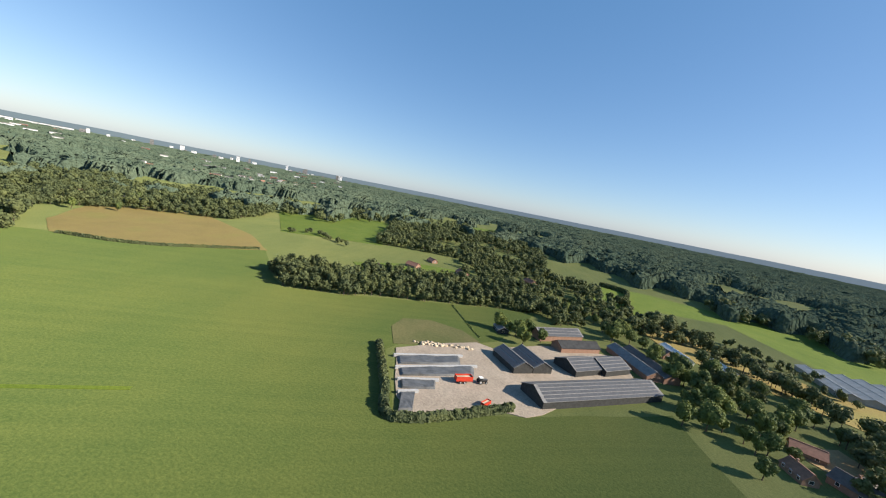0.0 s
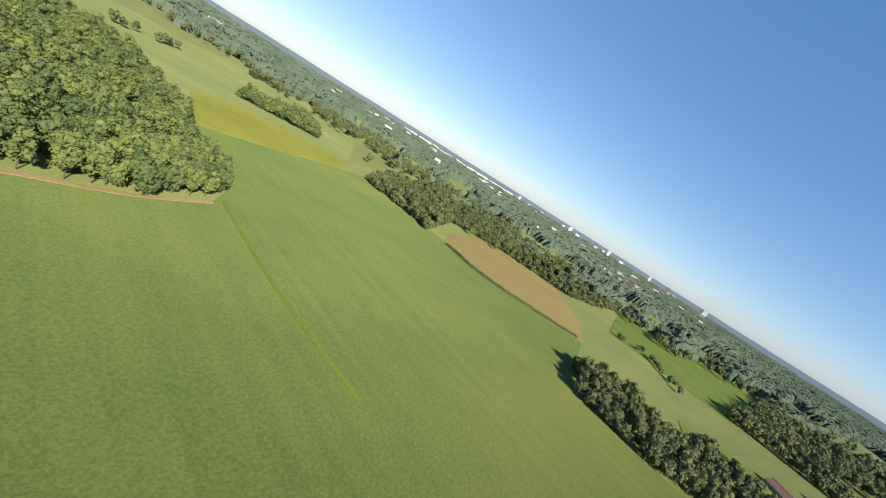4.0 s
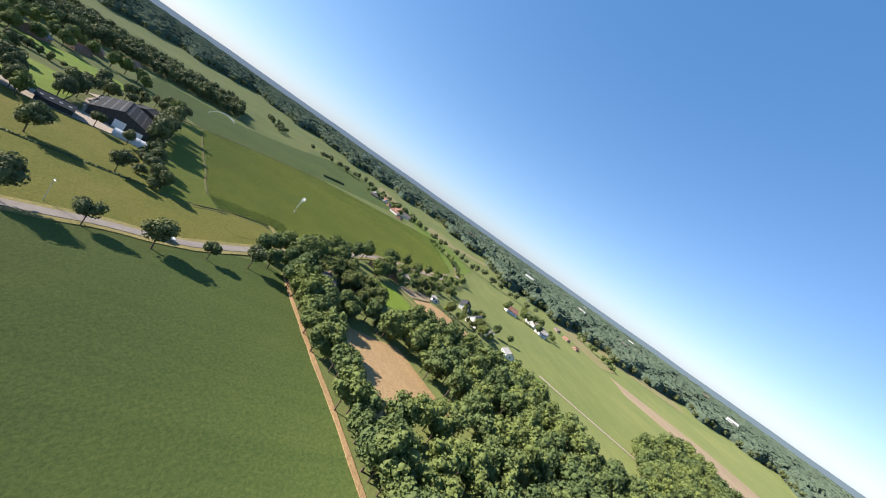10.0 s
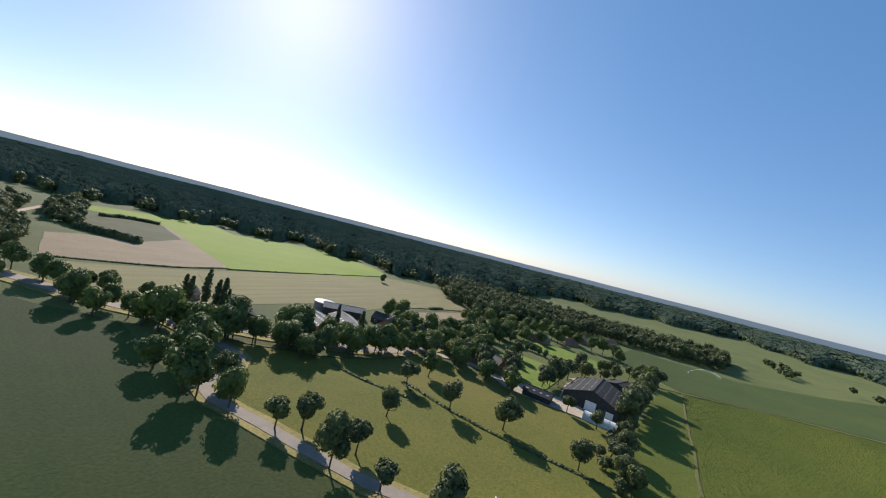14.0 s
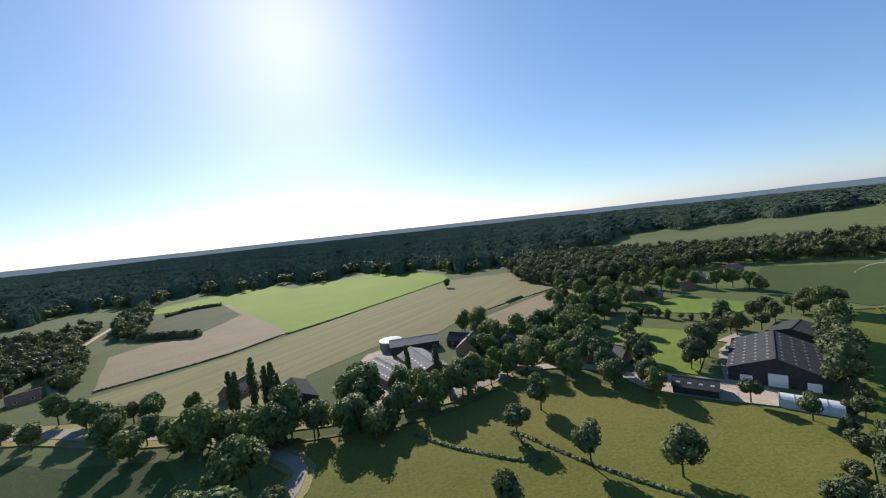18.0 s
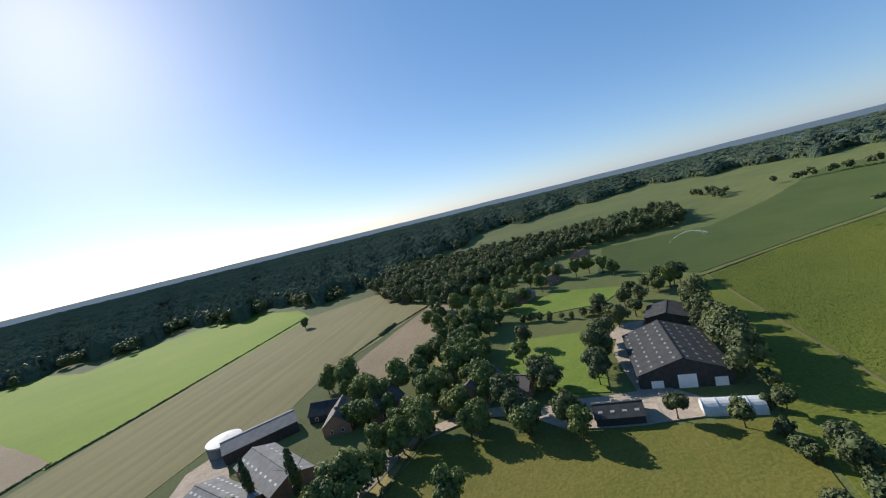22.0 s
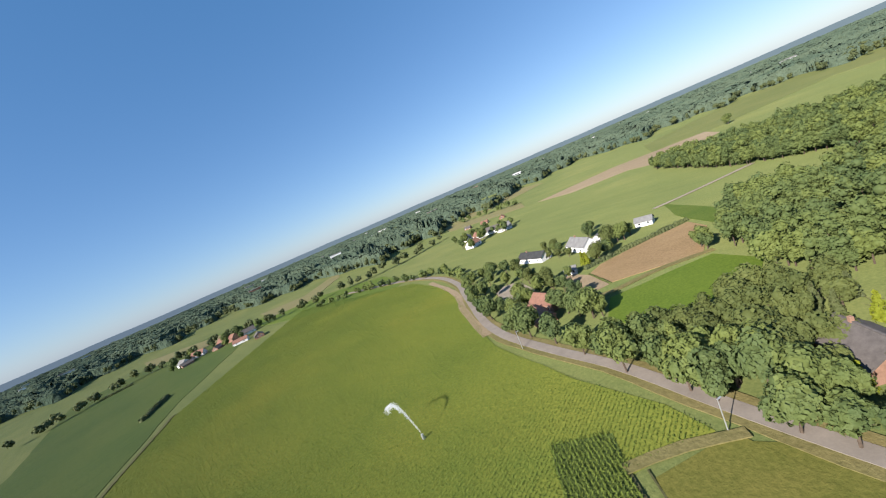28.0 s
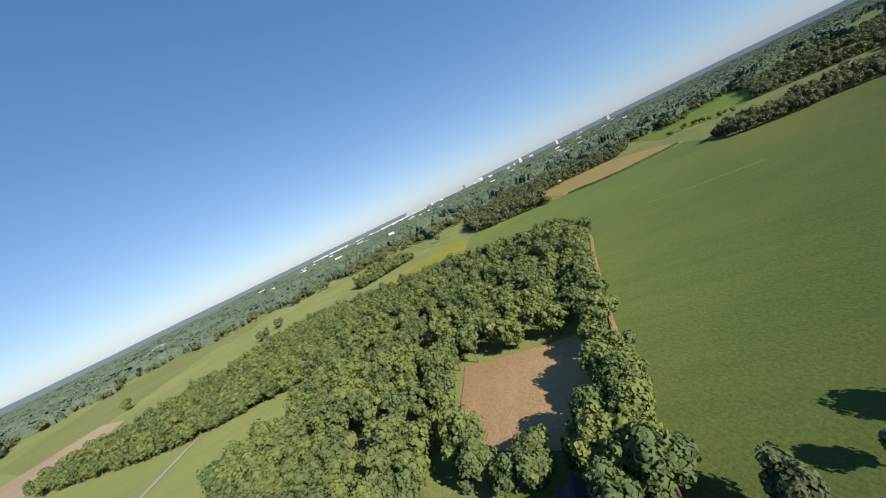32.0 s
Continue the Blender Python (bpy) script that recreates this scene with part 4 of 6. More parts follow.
def tree_row(pts, label, spacing=7.0, height=(7, 11), radius=(2.8, 4.2), n=140, leaf=0.7, mat=None, seed=1, jitter=2.0):
    """A far row of trees along a line, grown together."""
    rng = np.random.default_rng(seed)
    vs, ts, off = [], [], 0
    for p, q in zip(pts, pts[1:]):
        L = math.hypot(q[0] - p[0], q[1] - p[1])
        for k in range(max(1, int(L / spacing))):
            s = (k + rng.uniform(0, 1)) * spacing / max(L, 1)
            o = np.array([p[0] + (q[0] - p[0]) * s + rng.uniform(-jitter, jitter), p[1] + (q[1] - p[1]) * s + rng.uniform(-jitter, jitter), 0])
            H, R = rng.uniform(*height), rng.uniform(*radius)
            qd, (c, rad) = crown_quads(rng, n, R, H * 0.08, H, leaf, "round", 7)
            v = qd.reshape(-1, 3) + o
            f = np.arange(len(v)).reshape(-1, 4)
            cv = (ICO_V[None] * rad[:, None, None] * 0.85 + (c + o)[:, None]).reshape(-1, 3)
            vs += [v, cv]
            ts += [np.concatenate([f[:, [0, 1, 2]], f[:, [0, 2, 3]]]) + off, (ICO_F[None] + (np.arange(len(c)) * len(ICO_V))[:, None, None]).reshape(-1, 3) + off + len(v)]
            off += len(v) + len(cv)
    ob = from_arrays("tree_row", np.concatenate(vs), np.concatenate(ts), mat or M_LEAF2)
    return tagged(ob, label, "tree row", kind="stuff")


# ---------------------------------------------------------------- trees by the roads

def stand(kind, spots, s=1.0, group="", label="", jitter=0.0, vary=0.15):
    for x, y in spots:
        tree(kind, x + TREES.uniform(-jitter, jitter), y + TREES.uniform(-jitter, jitter), s * TREES.uniform(1 - vary, 1 + vary), group, label)


stand("lime", [(-375, 235.1), (-361.8, 255), (-364, 260.6), (-352.5, 270.7), (-359.7, 274.7), (-349.5, 282), (-344.4, 294.3), (-337.1, 307.7), (-329.4, 320.7), (-325.9, 335.4), (-322.6, 348.9)], 1.3, "lane trees", "roadside lime tree casting a long shadow on the lane")
stand("lime", [(-394.5, 297.1), (-390.5, 314), (-405.7, 282), (-380.7, 278.7), (-377.3, 333), (-370.8, 344.6)], 1.3, "pasture trees", "young tree in a row across the yellow pasture")
stand("oak", [(-417.1, 141.7), (-417.5, 145.6), (-422.3, 153.8), (-425.8, 158.7), (-425.1, 173.5), (-404.4, 165.2), (-405.3, 163.4), (-407.1, 173.2), (-405, 184.6), (-408.3, 187.9), (-400.9, 191.6), (-405.7, 199.9), (-404.6, 206.4), (-409.8, 207.7), (-408.3, 213.6), (-413.1, 213.7), (-410.3, 236), (-412.5, 237.8), (-412.5, 245.6), (-438.7, 243.9), (-432, 251.9), (-425.8, 260.4), (-430.5, 267.4), (-405.6, 162.9), (-398, 177.3)], 1.1, "village road trees", "dark mature tree beside the village road", 0.8)
stand("oak", [(-409.2, 225.2), (-414.8, 235.4), (-419.6, 250.3), (-416, 246.7), (-422, 256.7), (-425.4, 258.3), (-428.3, 263.3), (-430.4, 266.3), (-432.6, 270.8), (-438.8, 275.3), (-445.8, 282.2), (-453.8, 289), (-431.1, 251.8), (-500.1, 268.1), (-483.7, 273.7), (-475.2, 278.3), (-480.3, 285.7), (-495.9, 299.7), (-471.9, 298.6), (-489.5, 307.4), (-491, 315.2), (-526.2, 332.2), (-516.2, 333.4), (-615.8, 369.1), (-595.4, 371.1), (-596.2, 383.2), (-599.3, 392.2), (-568.9, 349.5), (-552.5, 354.5), (-526, 336.3), (-513.6, 326.9), (-571.1, 368.1), (-581.1, 394), (-578.1, 401.3), (-480.6, 316.3), (-493.8, 317.5), (-566.4, 403), (-562.1, 410.6), (-558.8, 418.1), (-550.5, 423.6), (-538.6, 421.2), (-562.5, 333.8), (-614.8, 357.3), (-532.7, 319.6), (-552.5, 319.9), (-588.9, 340.3), (-604.9, 331.8), (-500.1, 314.2), (-511.8, 310.3), (-692.6, 393.5), (-664.7, 392.3), (-640.8, 391.5), (-646, 404), (-618.2, 399.8), (-642.8, 376.4), (-622, 377.4), (-619, 386), (-664.9, 371.7), (-642.9, 353.6), (-584, 346), (-548.2, 340.2), (-542.6, 345), (-540.8, 352.1), (-532.2, 328.8), (-499.6, 321.6), (-556.4, 329.5), (-519.2, 318.6), (-479.6, 311.1), (-577.5, 363.1), (-576, 375.5), (-566.2, 382.5), (-620.1, 344), (-578.5, 322.3), (-549.5, 312.9), (-529.4, 311.8), (-458.8, 310.4), (-465.8, 308.4)], 1.22, "village road trees", "dark mature tree beside the village road", 1.0)
stand("oak", [(-399.4, 198.5), (-402.9, 212.9), (-384.1, 218.2), (-409.5, 215.1), (-435.8, 228.5), (-421.4, 237.6), (-375.5, 215.6), (-367.5, 228.9), (-388.8, 219.7)], 1.4, "junction oaks", "massive dark oak at the road junction")
stand("oak", [(-412.9, 156.8), (-420.8, 161.3), (-422.2, 123), (-410, 116.9), (-418.7, 89), (-421, 135.6), (-368, 232.5), (-365.4, 242), (-411.1, 225.7), (-416.3, 236.1), (-423.9, 256.1), (-429.3, 247.2), (-438.1, 270.1), (-448, 277), (-455.6, 282.8), (-446.2, 288), (-475.1, 294.1), (-498.3, 305.6), (-456.2, 298.4), (-441, 302), (-433.6, 313.5), (-424.6, 322.5), (-472.5, 330.4), (-420, 289.4), (-406.8, 244.5), (-410.5, 248.1), (-406.8, 78.4), (-410, 88.8), (-411.7, 48.4), (-407.3, 132.7)], 1.05, "village road trees", "dark mature tree beside the village road")
stand("lime", [(-492.7, 409.5), (-487.2, 394.8), (-450.4, 386.3), (-435.5, 379), (-424.6, 372.4), (-415.4, 367), (-443.2, 382), (-453.2, 351.3), (-446.1, 344.9), (-443, 340.7), (-475.8, 371.1), (-478.2, 383.9), (-477.5, 332.1), (-446.1, 326.6), (-436.2, 314.2), (-428.8, 323.5), (-409.8, 351.7), (-390, 351.9), (-383.8, 347), (-375.8, 344.2), (-394.5, 354.7), (-374.9, 344.7)], 1.15, "barn trees", "leafy tree along the side of the barn")
stand("oak", [(-502.2, 305.2), (-478.1, 305.7), (-482.5, 294.8), (-466.2, 299), (-477.5, 315.6), (-502.9, 319.5), (-507.8, 331.1), (-518, 340.4), (-485.6, 320.5), (-466, 274.8), (-467, 281.7), (-444.2, 280.9), (-454.1, 286.6), (-452.6, 300.5), (-441.1, 300.1), (-453.4, 309), (-529.7, 351.1), (-540.1, 365.3), (-551.9, 381.7), (-560.9, 354.6), (-531.3, 331.3), (-491.3, 267.7), (-483.3, 271.7), (-495.7, 300), (-475.8, 298.7), (-498.3, 316), (-512, 328.4), (-464.7, 297.3), (-485, 293.6)], 1.05, "village road trees", "dark mature tree beside the village road")
stand("poplar", [(-427.3, 186.7), (-426.4, 189.6), (-428.1, 199.5), (-427.7, 202.1), (-427.3, 204.6), (-428.3, 194.7), (-449.3, 243.9), (-444.4, 256)], 1.2, "poplars")
stand("lime", [(-483.8, 336.8), (-450.1, 326.6), (-430.6, 322.5), (-437.8, 312.6), (-445.4, 313.1), (-485.4, 373.1), (-480.5, 373.7), (-473.5, 372.1), (-464.9, 359.7), (-447.4, 342.7), (-455.9, 349.1), (-487.4, 386.7), (-495.7, 396.5), (-499.1, 409.1), (-499.3, 416.6), (-495.5, 420.7), (-497.6, 426.2)], 1.44, "garden trees", "leafy tree beside the barn and paddock")
stand("oak", [(61.9, 647), (-645.3, 234.7), (151.8, 286.8)], 1.25, "lone trees", "lone tree standing in open fields")
stand("oak", [(-234.9, 29.7), (-240.7, 29.2), (-242.4, 18.9), (-252.6, 23), (-248.7, 37.5), (-231.3, 30.6), (-277.7, -39.8), (-275.7, -29.7), (-279.2, -50.8), (-267.7, -42.5), (-292.5, -34.9), (-300.7, -26.2), (-312, -6), (-317.2, 2.8), (-320.9, 4.4), (-325.5, 18.1), (-330.7, 22.6), (-332.1, -3.6), (-338.6, 2.5), (-341.7, 9.7), (-344.7, 22.7), (-332.8, 40.1), (-339.2, 42), (-345.8, 44), (-350.7, 21.8), (-357.3, 4.8), (-324, -22.8), (-308.8, -18.7), (-336.9, -23.7), (-347.2, -21.9), (-342.3, 47.3), (-343.4, 64.1), (-352.3, 42.2), (-364.7, -9), (-371, 1.4), (-378.3, 5.5), (-257.8, -57.5), (-250.6, -60.8), (-281.2, -71.3), (-245.3, -58.7), (-238.3, -51.4)], 0.90, "farm trees", "tall dark tree near the dairy farm")
stand("oak", [(-333.4, 513.7), (-340.6, 477.3), (-342, 456.5), (-339.8, 446.4), (-338.8, 434.9), (-339, 423.4), (-337.9, 415.5), (-338, 408.8), (-337, 401.9), (-337.2, 394.9), (-336.5, 393.4), (-337.1, 389.4), (-335.4, 377.6), (-335.8, 370.6), (-333.3, 363), (-332.1, 416.1), (-331, 410.6), (-330.9, 403.1), (-331.9, 395.5), (-332.9, 388.9), (-330.5, 384.3), (-329.9, 389.8)], 1.18, "lane oaks", "leafy oak in the row beside the lane", 1.5)
stand("willow", [(-317.5, 391), (-311.8, 400.9), (-307.7, 396.7), (-304.4, 396.4), (-299.2, 396.7), (-313.3, 409.1), (-321.7, 394.9), (-322.6, 400.6), (-311.1, 394.9), (-293, 392.8), (-304.7, 406), (-299.7, 405.7), (-322.1, 383.8), (-323.2, 391.7), (-322.5, 377.9), (-326.8, 386.4)], 1.14, "wood garden trees", "pale loose-crowned birch with light limbs", 0.6)
stand("oak", [(-318.4, 523.1), (-315.9, 508.1), (-309, 504.7), (-316.7, 477.2), (-311.9, 466.6), (-325.2, 474.3), (-321.8, 438.4), (-320.9, 435.8), (-329.6, 514.9), (-325.1, 501.9), (-276.6, 515), (-246.7, 524.4), (-263, 487.5), (-255.4, 486.8), (-277.5, 479.5), (-276.5, 521.7), (-270.1, 437.9), (-315.5, 454.2), (-301.6, 475.7), (-299.3, 524.3)], 0.85, "garden trees", "dense round tree in a cottage garden")
stand("willow", [(-266.2, 489), (-284.8, 476.4), (-310.6, 495.4), (-310.5, 478.3), (-298.8, 399), (-307.8, 401.7), (-314.4, 403.3), (-320.5, 407), (-323.5, 411.7), (-330, 406.5), (-328.5, 401.9), (-326.6, 415.2), (-319.6, 391.7), (-323.6, 386.5), (-322, 394.9), (-305.4, 406.1), (-311, 391.2)], 1.3, "garden trees", "pale loose-crowned tree in a cottage garden")
stand("golden", [(-288.1, 480.2), (-287.8, 483.2), (-302.4, 381.4), (-323.5, 375.1)], 1.25, "garden conifers")
stand("conifer", [(-294.2, 371.1), (-286.6, 384.6), (-294.7, 389.1), (-302, 388), (-295.6, 365.4), (-289.8, 368.5), (-302.4, 391.1)], 0.79, "dark conifers", "dark blue-green conifer beside the wood house")
stand("lime", [(-460.5, 395.3), (-451.3, 389.8), (-444.6, 386.6), (-453.9, 390.8), (-434.6, 377.8), (-425.9, 371.5), (-430.2, 374), (-441.4, 381.2), (-421.4, 367.5), (-464.6, 398.9)], 1.78, "barn trees", "leafy tree along the side of the barn", 1.0)
stand("oak", [(-299.6, 355.3), (-292.1, 352), (-285.3, 347.5), (-278.4, 344), (-271.7, 340.1), (-265.2, 336.2), (-246.9, 321.9), (-252.8, 327.7), (-235, 317.1), (-323.6, 359.2), (-328.8, 373.6), (-323.9, 367.1), (-318.1, 362.9), (-311.6, 358.2), (-307, 356.5), (-300.5, 352.5), (-294.2, 348.6), (-288.2, 344.7), (-282.3, 340.9), (-317.3, 369), (-310.4, 365.2), (-303.9, 361.4), (-296.4, 358.5)], 1.14, "wood edge oaks", "leafy oak at the sunny edge of the wood", 1.0)
stand("oak", [(-404.2, 213.9), (-403.8, 218), (-407.3, 218.3), (-402.4, 210.2), (-403.9, 203.9), (-407.5, 195.2), (-410.5, 187.8), (-411.5, 217.5)], 1.15, "junction trees", "massive dark oak at the road junction", 1.0)
stand("oak", [(-428.8, 232.5), (-427.1, 229.7), (-430.5, 235.1)], 1.42, "village road trees", "tall dark spreading tree behind the village road", 1.0)
tree_row([(-686.6, 756.3), (-631.3, 844.7), (-547, 842.4), (-445.8, 785.9), (-395, 774.4), (-330.7, 765.9), (-249.1, 804.7)], "far belt of trees behind fields", 10.8, (8.4, 14.4), (4.2, 6.6), 90, 1.20, M_LEAF2, 3)
tree_row([(-419.2, 732.5), (-375.3, 707.1), (-341.9, 654.1), (-314.9, 601.4), (-321.8, 540.5)], "row of trees along the bending lane", 7.1, (5.9, 9.4), (2.8, 4.2), 110, 0.83, M_LEAF, 4)
tree_row([(-277.6, -151.3), (-309.9, -133.8), (-340.8, -125), (-373.4, -80.1), (-397.6, -63.4)], "loose row of field trees beyond dry grass", 6.5, (4.7, 8.8), (2.3, 3.5), 110, 0.53, M_LEAF2, 15)
tree_row([(-275.7, -102.4), (-302.7, -117.5), (-331.8, -132.5), (-359.8, -105.4), (-390.1, -96.7)], "row of trees beside dry grass", 8.3, (5.3, 8.3), (2.4, 3.5), 90, 0.77, M_LEAF2, 5)
tree_row([(35.9, 2), (29.3, -30.4), (-33.9, -23.4)], "row of dark trees by a green field", 6.7, (4.6, 7.7), (2.6, 3.6), 90, 0.72, M_LEAF2, 6)
tree_row([(-783.9, 733.9), (-726.5, 727.1), (-685.2, 678.4)], "small dark clump in open fields", 8.2, (9.3, 12.9), (4.7, 5.8), 110, 1.17, M_LEAF2, 7, 6)
tree_row([(-188.9, 909.7), (-161.6, 881.2), (-126.8, 803.7)], "far belt of trees round a hamlet", 10.4, (8.3, 13.5), (4.2, 6.2), 90, 1.14, M_LEAF, 8, 8)
tree_row([(58.3, 516.4), (93, 507.8), (143.4, 512.2)], "row of trees by distant fields", 11.1, (8.0, 11.9), (4.0, 5.6), 80, 1.19, M_LEAF2, 9, 5)
stand("shrub", [(-511.6, 349.4), (-509.8, 352.4), (-507, 356.9), (-502.6, 358.7), (-500.9, 363.1), (-497.8, 366.2), (-496.2, 372), (-493, 375.1), (-404.2, 355.3), (-397.4, 350.8), (-389.4, 343.7), (-399.2, 352.3), (-381.4, 343.2), (-371.7, 341.6), (-376.1, 345), (-412.3, 360.9)], 1.5, "paddock bushes", "dark rounded bush in a row between paddocks", 0.5, 0.2)
stand("oak", [(-503.9, 259.4), (-505.7, 261.4), (-497.7, 267.3), (-492.8, 296.3), (-465.1, 294.2), (-454.3, 286.5), (-469.2, 269.8), (-466, 273.7), (-432.8, 247.2), (-437.1, 266.3), (-439.1, 312.4)], 1.06, "farmyard trees", "broad tree among the farm buildings", 1.0)
stand("lime", [(-431.9, 323), (-453.1, 329), (-419.3, 344), (-461.3, 354.8), (-449.2, 344.9), (-408.6, 361.8)], 1.15, "yard trees", "round leafy tree beside the shed and yard")
stand("oak", [(-498.1, 413.5), (-494.6, 417.5), (-501.4, 417)], 1.3, "yard trees", "broad dark oak at the end of the ditch")
stand("oak", [(-311.1, 4.1), (-321.9, 8), (-321.6, 34), (-330.8, 29.7), (-340.6, 15.3), (-334.8, -9.9), (-351.7, 9.5), (-327.3, 45.8), (-321.2, 50.9), (-343.3, 30), (-277.1, -27.2), (-277.8, -46.1), (-260.6, -74.4), (-245.3, -80.9), (-234.9, -75.2), (-284.5, -37), (-301.4, -7.7), (-356.1, -2), (-315.3, -7.2), (-327, -25.6), (-345.8, 27.4), (-352, 14.7)], 1.2, "farm garden trees", "dark spreading tree beside the farm sheds", 1.0)
stand("oak", [(-321.7, 538.7), (-314.8, 540.1), (-309.8, 534.9), (-304.1, 531), (-328.5, 508.7), (-336.3, 502.3), (-339.1, 486.8), (-328.6, 529.2), (-324.7, 478.7), (-325.3, 471.5), (-322.8, 457.3), (-323.5, 443.5), (-322.6, 438.5), (-324.1, 449.2), (-334.6, 476.3), (-333.8, 468.2), (-269.2, 441.4), (-260.5, 486.1), (-257.6, 514.7)], 1.0, "lane garden trees", "leafy tree in the gardens by the lane", 0.5)
stand("willow", [(-302.5, 521.2), (-306.1, 509.3), (-307.6, 497.3), (-310.4, 485), (-311.5, 474.4), (-307.7, 483.2), (-285, 515), (-283.1, 508.9), (-281, 502.6), (-272.2, 525.6), (-269.8, 487), (-273.6, 488.8), (-275.2, 531.4)], 0.9, "lane garden trees", "pale bushy tree round the white houses", 0.5)
stand("lime", [(-307, 474.7), (-309.7, 467.7), (-312.4, 461.7)], 0.55, "plot trees", "small dark tree in a row beside the plot")
stand("golden", [(-287, 483.4), (-257.2, 499.2)], 1.0, "garden conifers")
wood("wood", [(-504.2, -2.6), (-506.7, 14.6), (-511.6, 22), (-486.8, 56.5), (-456.3, 87.6), (-449.7, 83.6)], "dark trees along the farm track", 7.0, (8, 12), (3.2, 5), 320, 0.5, M_LEAF2, (), 41, None, 0.05)
wood("wood", [(-540.5, 10.4), (-592.2, -42.9), (-671.6, -96.9), (-624.7, -40.7), (-538.2, 36.6)], "clump of dark trees before the forest", 8.0, (9, 14), (4, 6), 300, 0.6, M_LEAF2, (), 42, None, 0.05)
stand("willow", [(-298.7, 396.7), (-308.9, 388.3), (-308, 398.3), (-298.4, 389.1), (-318.6, 391.8), (-320.8, 385.6), (-313.7, 382.6), (-316.3, 398.8), (-326.6, 384.5), (-325.6, 379.9)], 1.2, "wood garden trees", "pale loose-crowned birch with light limbs", 0.8)
stand("oak", [(-294, 377), (-298.5, 372.8), (-292.3, 370), (-289.1, 380.3), (-329.6, 379.5), (-328, 390)], 1.15, "wood garden trees", "dark leafy tree beside the wood house", 0.8)

# ---------------------------------------------------------------- buildings


def building(name, front, back, eave, ridge, wall, roof, label, category="barn", doors=(), windows=(), skylights=None, panels=None, chimney=False, over=0.35):
    """A pitched building. front: the two ground corners of a gable end; back: its length. The ridge runs from front to back."""
    (x0, y0), (x1, y1) = front
    W, D = math.hypot(x1 - x0, y1 - y0), back
    root = new(name, None)
    root.matrix_basis = pose(x0, y0, 0, 0, 0, math.degrees(math.atan2(y1 - y0, x1 - x0)))
    tagged(root, label, category)
    bm = bmesh.new()
    ring = [(0, 0), (W, 0), (W, eave), (W / 2, ridge), (0, eave)]
    f = [bm.verts.new((x, 0, z - (0.4 if z == 0 else 0))) for x, z in ring]
    b = [bm.verts.new((x, D, z - (0.4 if z == 0 else 0))) for x, z in ring]
    bm.faces.new(f)
    bm.faces.new(b[::-1])
    for i in range(5):
        j = (i + 1) % 5
        bm.faces.new((f[j], f[i], b[i], b[j]))
    part("wall", bm, wall, root)
    pitch = math.atan2(ridge - eave, W / 2)
    run = math.hypot(W / 2, ridge - eave) + over
    for side in (0, 1):
        slab = box(-over, D + over, 0, run, 0.02, 0.16)
        m = Matrix.Translation((W / 2, 0, ridge)) @ Matrix.Rotation(radians(90 if side == 0 else -90), 4, "Z")
        m = m @ Matrix.Rotation(-pitch, 4, "X")
        if side:
            m = m @ Matrix.Translation((-D, 0, 0))
        slab.transform(m)
        r = part("roof", slab, roof, root)

        def on_roof(nm, u0, u1, v0, v1, mat, lab="", proud=0.05):
            q = box(u0, u1, v0, v1, 0.15, 0.16 + proud)
            q.transform(m)
            part(nm, q, mat, r, lab)
        if skylights:
            nu, nv, mat = skylights
            for i in range(nu):
                for k in range(nv):
                    u, v = D * (i + 0.5) / nu, run * (k + 0.55) / nv
                    on_roof("skylight", u - 0.5, u + 0.5, v - 0.3, v + 0.3, mat)
        if panels:
            n = panels
            for k in range(n):
                v0, v1 = run * (k + 0.13) / n, run * (k + 0.9) / n
                on_roof("solar_panel", D * 0.02, D * 0.98, v0, v1, M_PANEL, "", 0.08)
    cap = box(W / 2 - 0.22, W / 2 + 0.22, -over, D + over, ridge + 0.06, ridge + 0.24)
    part("ridge", cap, roof, root)
    for x, w, h in doors:
        part("door", box(x - w / 2, x + w / 2, -0.08, 0.05, 0, h), M_WHITE, root, "white roller door")
    for side, u, z, w, h in windows:
        if side == "f":
            fr, pn = box(u - w / 2, u + w / 2, -0.06, 0.05, z, z + h), box(u - w / 2 + .1, u + w / 2 - .1, -0.08, 0.0, z + .1, z + h - .1)
        elif side == "b":
            fr, pn = box(u - w / 2, u + w / 2, D - .05, D + 0.06, z, z + h), box(u - w / 2 + .1, u + w / 2 - .1, D, D + .08, z + .1, z + h - .1)
        elif side == "l":
            fr, pn = box(-.06, .05, u - w / 2, u + w / 2, z, z + h), box(-.08, 0, u - w / 2 + .1, u + w / 2 - .1, z + .1, z + h - .1)
        else:
            fr, pn = box(W - .05, W + .06, u - w / 2, u + w / 2, z, z + h), box(W, W + .08, u - w / 2 + .1, u + w / 2 - .1, z + .1, z + h - .1)
        wdw = part("window", fr, M_WHITE, root)
        part("pane", pn, M_WINDOW, wdw)
    if chimney:
        part("chimney", box(W / 2 - .35, W / 2 + .35, D * .25, D * .25 + .7, ridge - .6, ridge + 1.0, 0.05), M_BRICK, root)
    return root


